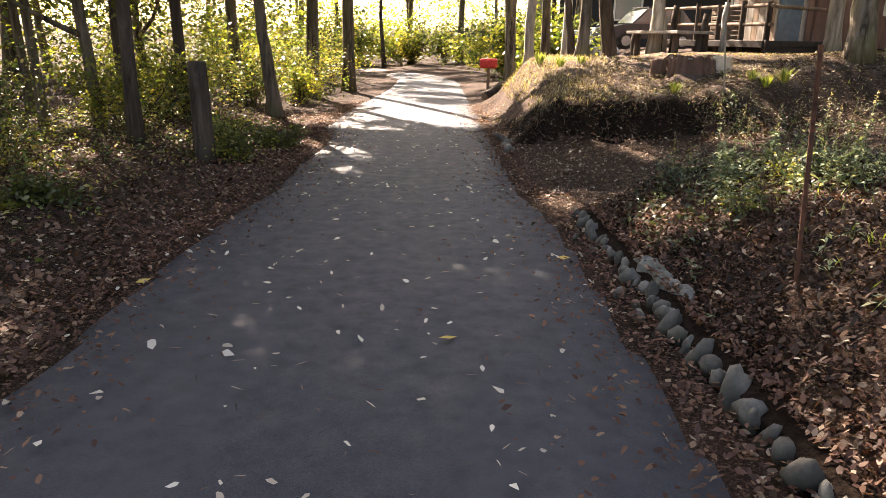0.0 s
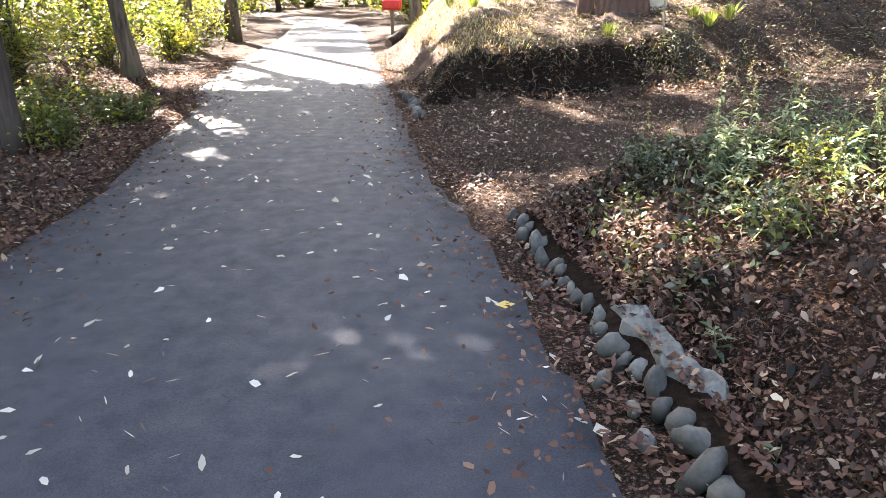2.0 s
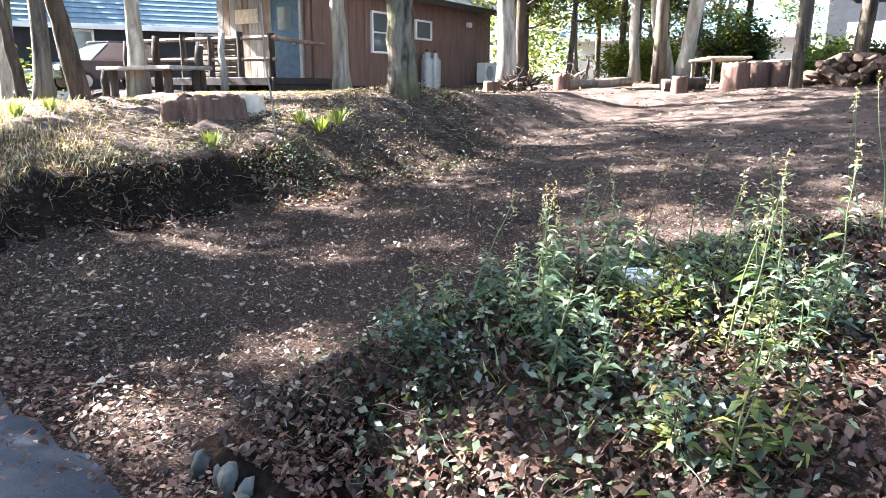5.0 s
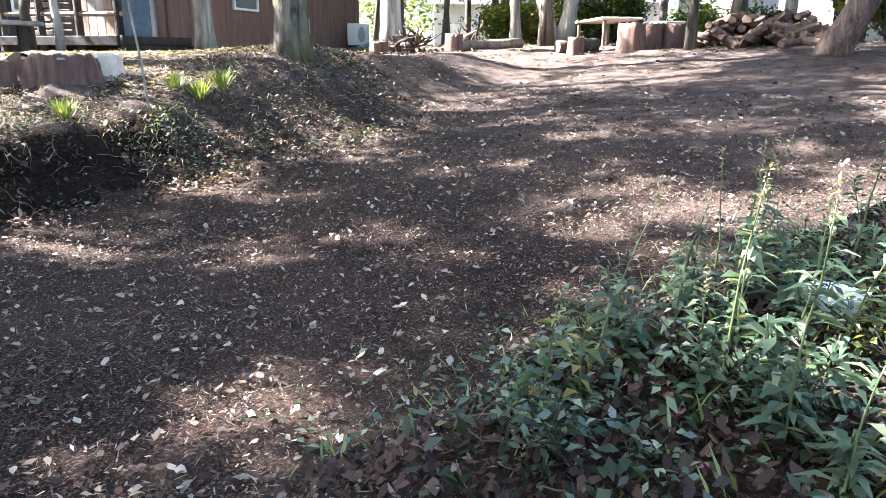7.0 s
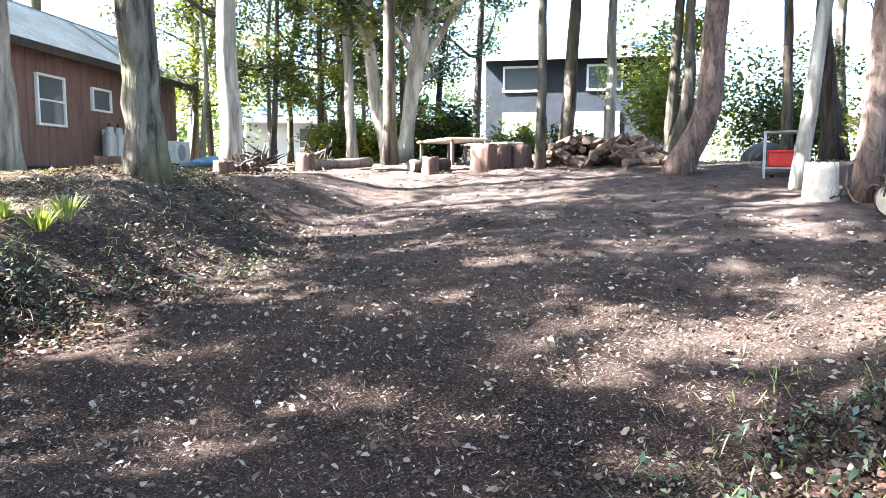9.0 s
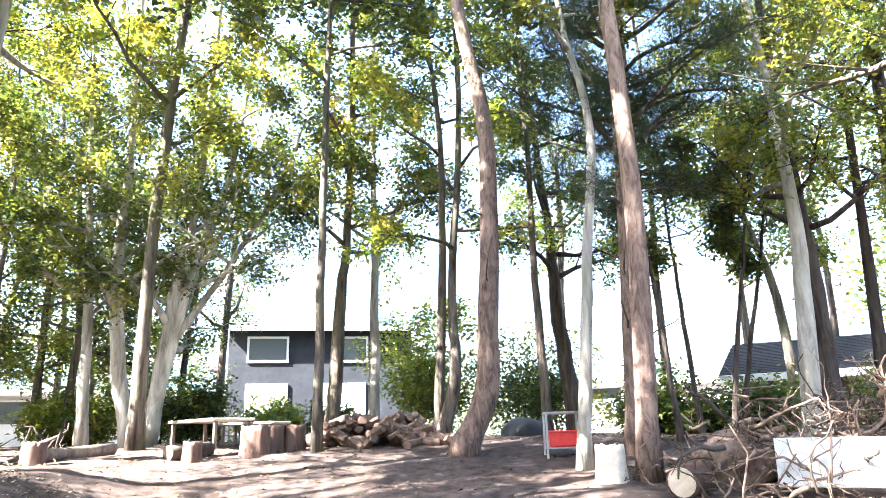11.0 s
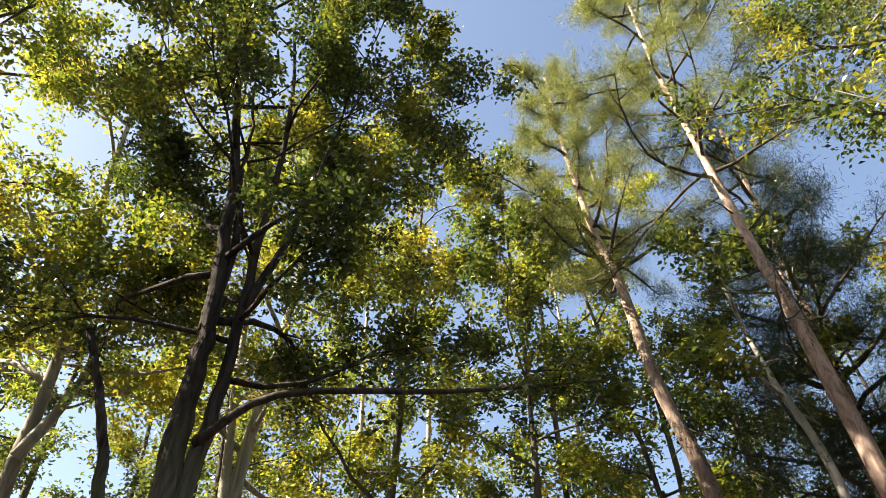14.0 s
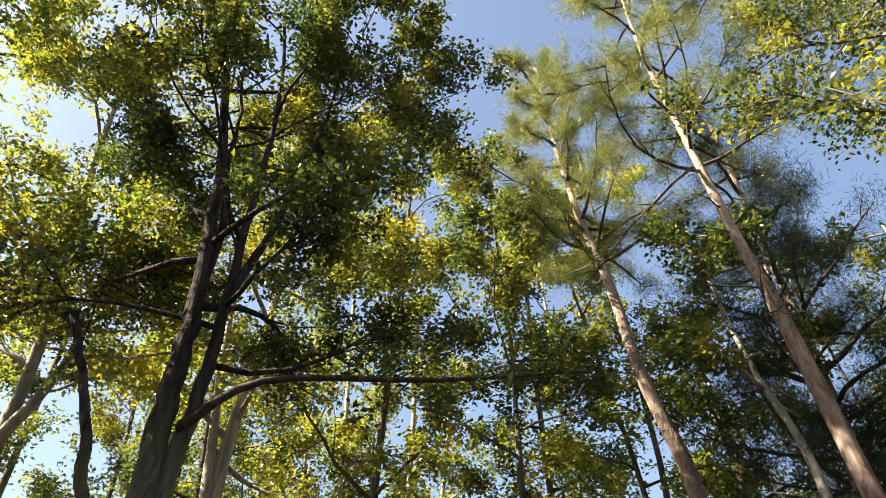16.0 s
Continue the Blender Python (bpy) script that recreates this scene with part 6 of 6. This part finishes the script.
rng = np.random.default_rng(71)
fine_roots = Tubes()
for k in range(90):
    y = rng.uniform(2.9, 5.2)
    x = edge_x(y) + rng.uniform(0.25, 0.75)
    fine_roots.add(bent(P(x, y, rng.uniform(0.0, 0.06)), Vector((rng.normal(-0.6, 0.5), rng.normal(0, 0.6), rng.uniform(-0.5, 0.5))), rng.uniform(0.06, 0.2), 5, rng, 0.4, -0.05), [0.0026, 0.0024, 0.002, 0.0018, 0.0014, 0.0008], 4)
for k in range(220):
    x, y = rng.uniform(0.7, 5.0), rng.uniform(9.95, 10.6)
    fine_roots.add(bent(P(x, y, 0.005), Vector((rng.normal(0, 0.5), rng.normal(-0.3, 0.3), rng.uniform(-0.4, 0.4))), rng.uniform(0.12, 0.4), 5, rng, 0.4, -0.08), [0.0035, 0.003, 0.0026, 0.002, 0.0016, 0.001], 4)
root_mat = mesh_object("bare_roots", fine_roots.v, fine_roots.f, ROOT, True)
tagged(root_mat, "thin dry brown roots bared on the cut bank", "roots", kind="stuff")

sapling = thing("sapling", Matrix.Translation(P(3.7, 10.95)), "single slender pale sapling stem", "sapling")
line = Tubes()
line.add([(0, 0, -0.03), (-0.03, 0.02, 0.5), (-0.08, 0.05, 1.0), (-0.1, 0.03, 1.6), (-0.16, 0.05, 2.2)], [0.013, 0.012, 0.010, 0.008, 0.004], 6)
line.done("stem", PALE_BARK, sapling)


def tuft(name, label, foot, height, width, blades, material, seed, group=""):
    """A clump of arching blades."""
    rng = np.random.default_rng(seed)
    az = rng.uniform(0, 6.28, blades)
    lean = rng.uniform(0.15, 1.0, blades) * width
    base = np.stack([np.cos(az) * 0.04, np.sin(az) * 0.04, np.full(blades, -0.01)], 1)
    tip = np.stack([np.cos(az) * lean, np.sin(az) * lean, height * rng.uniform(0.55, 1.1, blades)], 1)
    s = np.stack([-np.sin(az), np.cos(az), np.zeros(blades)], 1) * 0.009
    mid = base * 0.5 + tip * 0.5 + np.stack([np.zeros(blades), np.zeros(blades), height * 0.12 * np.ones(blades)], 1)
    ob = quads(name, np.stack([base, mid + s, tip, mid - s], 1), material)
    ob.location = foot
    return tagged(ob, label, "grass", group)


for n, (x, y, h, w) in enumerate(((2.97, 11.1, 0.2, 0.2), (4.45, 11.4, 0.22, 0.28), (4.75, 11.5, 0.24, 0.28), (4.3, 11.7, 0.18, 0.2), (1.1, 12.9, 0.22, 0.16), (0.7, 13.4, 0.26, 0.16), (1.5, 13.2, 0.2, 0.14))):
    tuft("grass_tuft", "bright yellow-green grass tuft on the bank", P(x, y), h, w, 70, GRASS, 700 + n, "grass tufts")

# ---- fallen leaves, grass and litter ----
def stuff(name, label, category, v, material):
    return tagged(quads(name, v, material), label, category, kind="stuff")


def off_road(x, y):
    return 1.0 if x < road_left(y) - 0.05 or x > road_right(y) + 0.05 else 0.0


def lane_free(x, y):
    """Few leaves where the lane is driven on."""
    if not off_road(x, y):
        return 0.0
    return 0.45 if 5.2 < y < 9.9 + 0.4 * max(0.0, x - 4) and x > 1.6 else 1.0


def near_edge(x, y):
    d = max(road_left(y) - x, x - road_right(y))
    return math.exp(-abs(d - 0.05) / 0.2)


def blades(places, height, width, seed, lean=0.5):
    rng = np.random.default_rng(seed)
    n = len(places)
    az = rng.uniform(0, 6.28, n)
    h = height * rng.uniform(0.5, 1.3, n)
    tip = places + np.stack([np.cos(az) * lean * h, np.sin(az) * lean * h, h], 1)
    s = np.stack([-np.sin(az), np.cos(az), np.zeros(n)], 1) * width
    base = places - (0, 0, 0.01)
    mid = base * 0.45 + tip * 0.55 + np.stack([np.zeros(n), np.zeros(n), h * 0.1], 1)
    return np.stack([base, mid + s, tip, mid - s], 1)


stuff("leaf_litter", "dry brown fallen leaves on the forest floor", "leaf litter", lying(scattered(42000, (-6.5, 9), (-2.5, 14), 801, lane_free), 0.040, 0.026, 802, 0.25, fold=0.4), DRY_LEAF)
stuff("leaf_litter", "scattered dry leaves on the clearing", "leaf litter", lying(scattered(3200, (5, 20), (0, 18), 803, off_road), 0.065, 0.045, 804, lobes=False), DRY_LEAF)
stuff("bark_crumbs", "pale chips and crumbs on the dark soil", "litter", lying(scattered(46000, (0.6, 9.5), (4.6, 12.5), 805, lambda x, y: off_road(x, y) * smooth(8.5, 5.0, x) * (0.1 if 9.6 < y < 10.7 and x < 5 else 1.0)), 0.024, 0.009, 806, 0.5, lobes=False), CHIP)
stuff("leaf_litter", "bleached leaves lying on the dirt lane", "leaf litter", lying(scattered(1500, (1.0, 9.0), (4.8, 12), 807, off_road), 0.046, 0.034, 808, 0.22, fold=0.45), LANE_LEAF)
stuff("needle_litter", "fallen pine needles and fibres on the dirt lane", "litter", lying(scattered(26000, (0.6, 7.5), (4.6, 10.2), 845, off_road), 0.045, 0.0028, 846, 0.2, lobes=False), CHIP)
stuff("leaf_litter", "drift of russet leaves on the bank", "leaf litter", lying(scattered(20000, (1.55, 4.5), (-2.0, 5.6), 809, lambda x, y: 1.0 if x > edge_x(y) + 0.14 else 0.0), 0.029, 0.018, 810, 0.6, 0.012), RUST_LEAF)
stuff("leaf_litter", "brown leaves on the bank, darkened for its shade", "leaf litter", lying(scattered(14000, (1.55, 4.5), (-2.0, 5.6), 835, lambda x, y: 1.0 if x > edge_x(y) + 0.2 else 0.0), 0.035, 0.02, 836, 0.7, 0.025), SHADED_LEAF)
bed_leaves = scattered(3600, (1.2, 2.8), (-1.6, 5.2), 837, lambda x, y: 1.0 if 0.06 < x - edge_x(y) < 0.34 else 0.0)
bed_leaves[:, 2] = np.maximum(bed_leaves[:, 2], np.where(bed_leaves[:, 0] - edge_x(bed_leaves[:, 1]) < 0.15, 0.115, 0.08))
stuff("leaf_litter", "curled leaves caught behind the stone edging", "leaf litter", lying(bed_leaves, 0.034, 0.021, 838, 0.5, 0.008), RUST_LEAF)
stuff("dry_leaves", "pale dry leaves on the sunny clearing", "leaf litter", lying(scattered(900, (7.0, 20), (8.5, 20), 839, off_road), 0.06, 0.04, 840, 0.3, lobes=False), STRAW)
stuff("leaf_litter", "leaves blown along the edges of the road", "leaf litter", lying(scattered(18000, (-4.2, 2.3), (-2.0, 16), 811, near_edge) + (0, 0, 0.022), 0.036, 0.021, 812, 0.3, 0.02), RUST_LEAF)
stuff("leaf_litter", "brown leaves under the trees beside the road", "leaf litter", lying(scattered(22000, (-6, -1.2), (-2, 13), 813, lambda x, y: 1.0 if x < road_left(y) else 0.0), 0.05, 0.032, 814, 0.4), RUST_LEAF)
stuff("leaf_litter", "single pale leaves on the asphalt", "leaf litter", lying(scattered(420, (-3.0, 1.7), (-2.0, 14), 815, lambda x, y: 1.0 - off_road(x, y)) + (0, 0, 0.016), 0.055, 0.03, 816, 0.2), PALE_LEAF)
stuff("leaf_litter", "pine needles and twigs on the asphalt", "leaf litter", lying(scattered(900, (-3.0, 1.7), (-2.0, 14), 817, lambda x, y: 1.0 - off_road(x, y)) + (0, 0, 0.016), 0.06, 0.006, 818, 0.05), DRY_LEAF)
stuff("straw", "bleached straw and stalks lying on the bank", "litter", lying(scattered(9000, (-1.0, 7.0), (9.4, 15), 833, lambda x, y: 1.0 if x > road_right(y) + 0.1 and ground(x, y) > 0.68 else 0.0), 0.11, 0.008, 834, 0.25, lobes=False), STRAW)
stuff("dry_grass", "sunlit dry grass on the roadside bank", "grass", blades(scattered(5000, (-1.5, 2.0), (9.6, 17), 819, lambda x, y: smooth(2.6, 0.6, x) if x > road_right(y) + 0.1 and ground(x, y) > 0.42 else 0.0), 0.10, 0.004, 820, 0.8), STRAW)
stuff("grass", "sparse green grass on the bank", "grass", blades(scattered(300, (-1.2, 6), (10.2, 14), 821, lambda x, y: 1.0 if x > road_right(y) + 0.1 else 0.0), 0.08, 0.005, 822, 0.6), GRASS)
stuff("grass", "short green grass hanging over the bank's rim", "grass", blades(scattered(700, (0.6, 5.2), (10.3, 11.1), 841, lambda x, y: 1.0 if 0.35 < ground(x, y) < 0.8 else 0.0), 0.07, 0.003, 842, 1.1), WEED_LEAF)
stuff("leaf_litter", "brown leaves caught on the bank's face", "leaf litter", lying(scattered(1500, (0.6, 5.2), (9.9, 10.9), 843, off_road), 0.045, 0.03, 844, 0.6), RUST_LEAF)
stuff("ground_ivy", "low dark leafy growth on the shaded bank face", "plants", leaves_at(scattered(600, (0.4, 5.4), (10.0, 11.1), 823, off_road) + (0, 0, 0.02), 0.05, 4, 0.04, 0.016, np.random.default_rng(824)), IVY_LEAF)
stuff("undergrowth", "low green plants on the wood's floor", "plants", leaves_at(scattered(2600, (-8, -1.8), (-1, 12), 825, lambda x, y: smooth(0.5, 3.2, road_left(y) - x)) + (0, 0, 0.05), 0.07, 5, 0.055, 0.03, np.random.default_rng(826)), SHRUB_LEAF)
stuff("undergrowth", "trailing grass and small leaves on the near bank", "plants", blades(scattered(900, (1.8, 5.2), (1.0, 5.8), 827, lambda x, y: 1.0 if x > edge_x(y) + 0.6 else 0.0), 0.08, 0.005, 828, 0.8), GRASS)
stuff("undergrowth", "low leafy plants in the thicket", "plants", leaves_at(scattered(170, (1.9, 3.5), (3.4, 5.1), 829, lambda x, y: 1.0 if x > edge_x(y) + 0.65 else 0.0) + (0, 0, 0.06), 0.05, 5, 0.04, 0.018, np.random.default_rng(830)), WEED_LEAF)
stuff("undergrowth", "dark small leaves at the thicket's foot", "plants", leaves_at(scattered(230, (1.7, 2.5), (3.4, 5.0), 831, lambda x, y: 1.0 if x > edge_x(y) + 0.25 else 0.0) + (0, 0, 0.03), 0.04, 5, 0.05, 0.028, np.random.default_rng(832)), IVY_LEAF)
for n, (x, y) in enumerate(((1.14, 3.79), (-1.52, 2.66), (1.49, 2.7), (-1.75, 1.6), (0.62, 2.2))):
    az = 0.9 * n
    d, s = np.array([math.cos(az), math.sin(az), 0.05]) * 0.1, np.array([-math.sin(az), math.cos(az), 0.15]) * 0.035
    c = np.array([x, y, ground(x, y) + 0.035])
    tagged(quads("fallen_leaf", np.array([[c, c + d * 0.5 + s, c + d, c + d * 0.5 - s]]), YELLOW_LEAF if n != 2 else PALE_LEAF), "single broad yellow leaf lying beside the road", "leaf")
sprigs = scattered(95, (2.0, 4.6), (5.0, 6.6), 847, lambda x, y: smooth(6.7, 5.4, y + 0.25 * (x - 2.4)))
stuff("undergrowth", "small creeping green plants at the lane's edge", "plants", leaves_at(sprigs + (0, 0, 0.03), 0.045, 7, 0.05, 0.026, np.random.default_rng(848), 0.0, 0.3), WEED_LEAF)
stuff("grass", "thin grass and runners at the lane's edge", "grass", blades(scattered(320, (2.0, 4.6), (5.0, 6.4), 849, lambda x, y: smooth(6.5, 5.3, y)), 0.05, 0.0025, 850, 1.6), GRASS)
mound = scattered(2600, (2.8, 7.4), (9.9, 12.8), 851, off_road)
stuff("leaf_litter", "brown leaves and crumbs on the slumped bank", "leaf litter", lying(mound, 0.045, 0.026, 852, 0.45), DRY_LEAF)
stuff("twigs", "dry twigs and stalks on the slumped bank", "litter", lying(mound[:1300] + (0.03, 0.02, 0.004), 0.12, 0.006, 853, 0.3, lobes=False), CHIP)
low_plants = scattered(110, (3.2, 6.8), (10.2, 12.2), 854, lambda x, y: 0.3 + 0.7 * smooth(0.0, 0.4, noise.noise(Vector((x * 1.2, y * 1.2, 4.0)))))
stuff("undergrowth", "low green plants on the slumped bank", "plants", leaves_at(low_plants + (0, 0, 0.03), 0.06, 9, 0.05, 0.02, np.random.default_rng(855), -0.1, 0.5), WEED_LEAF)
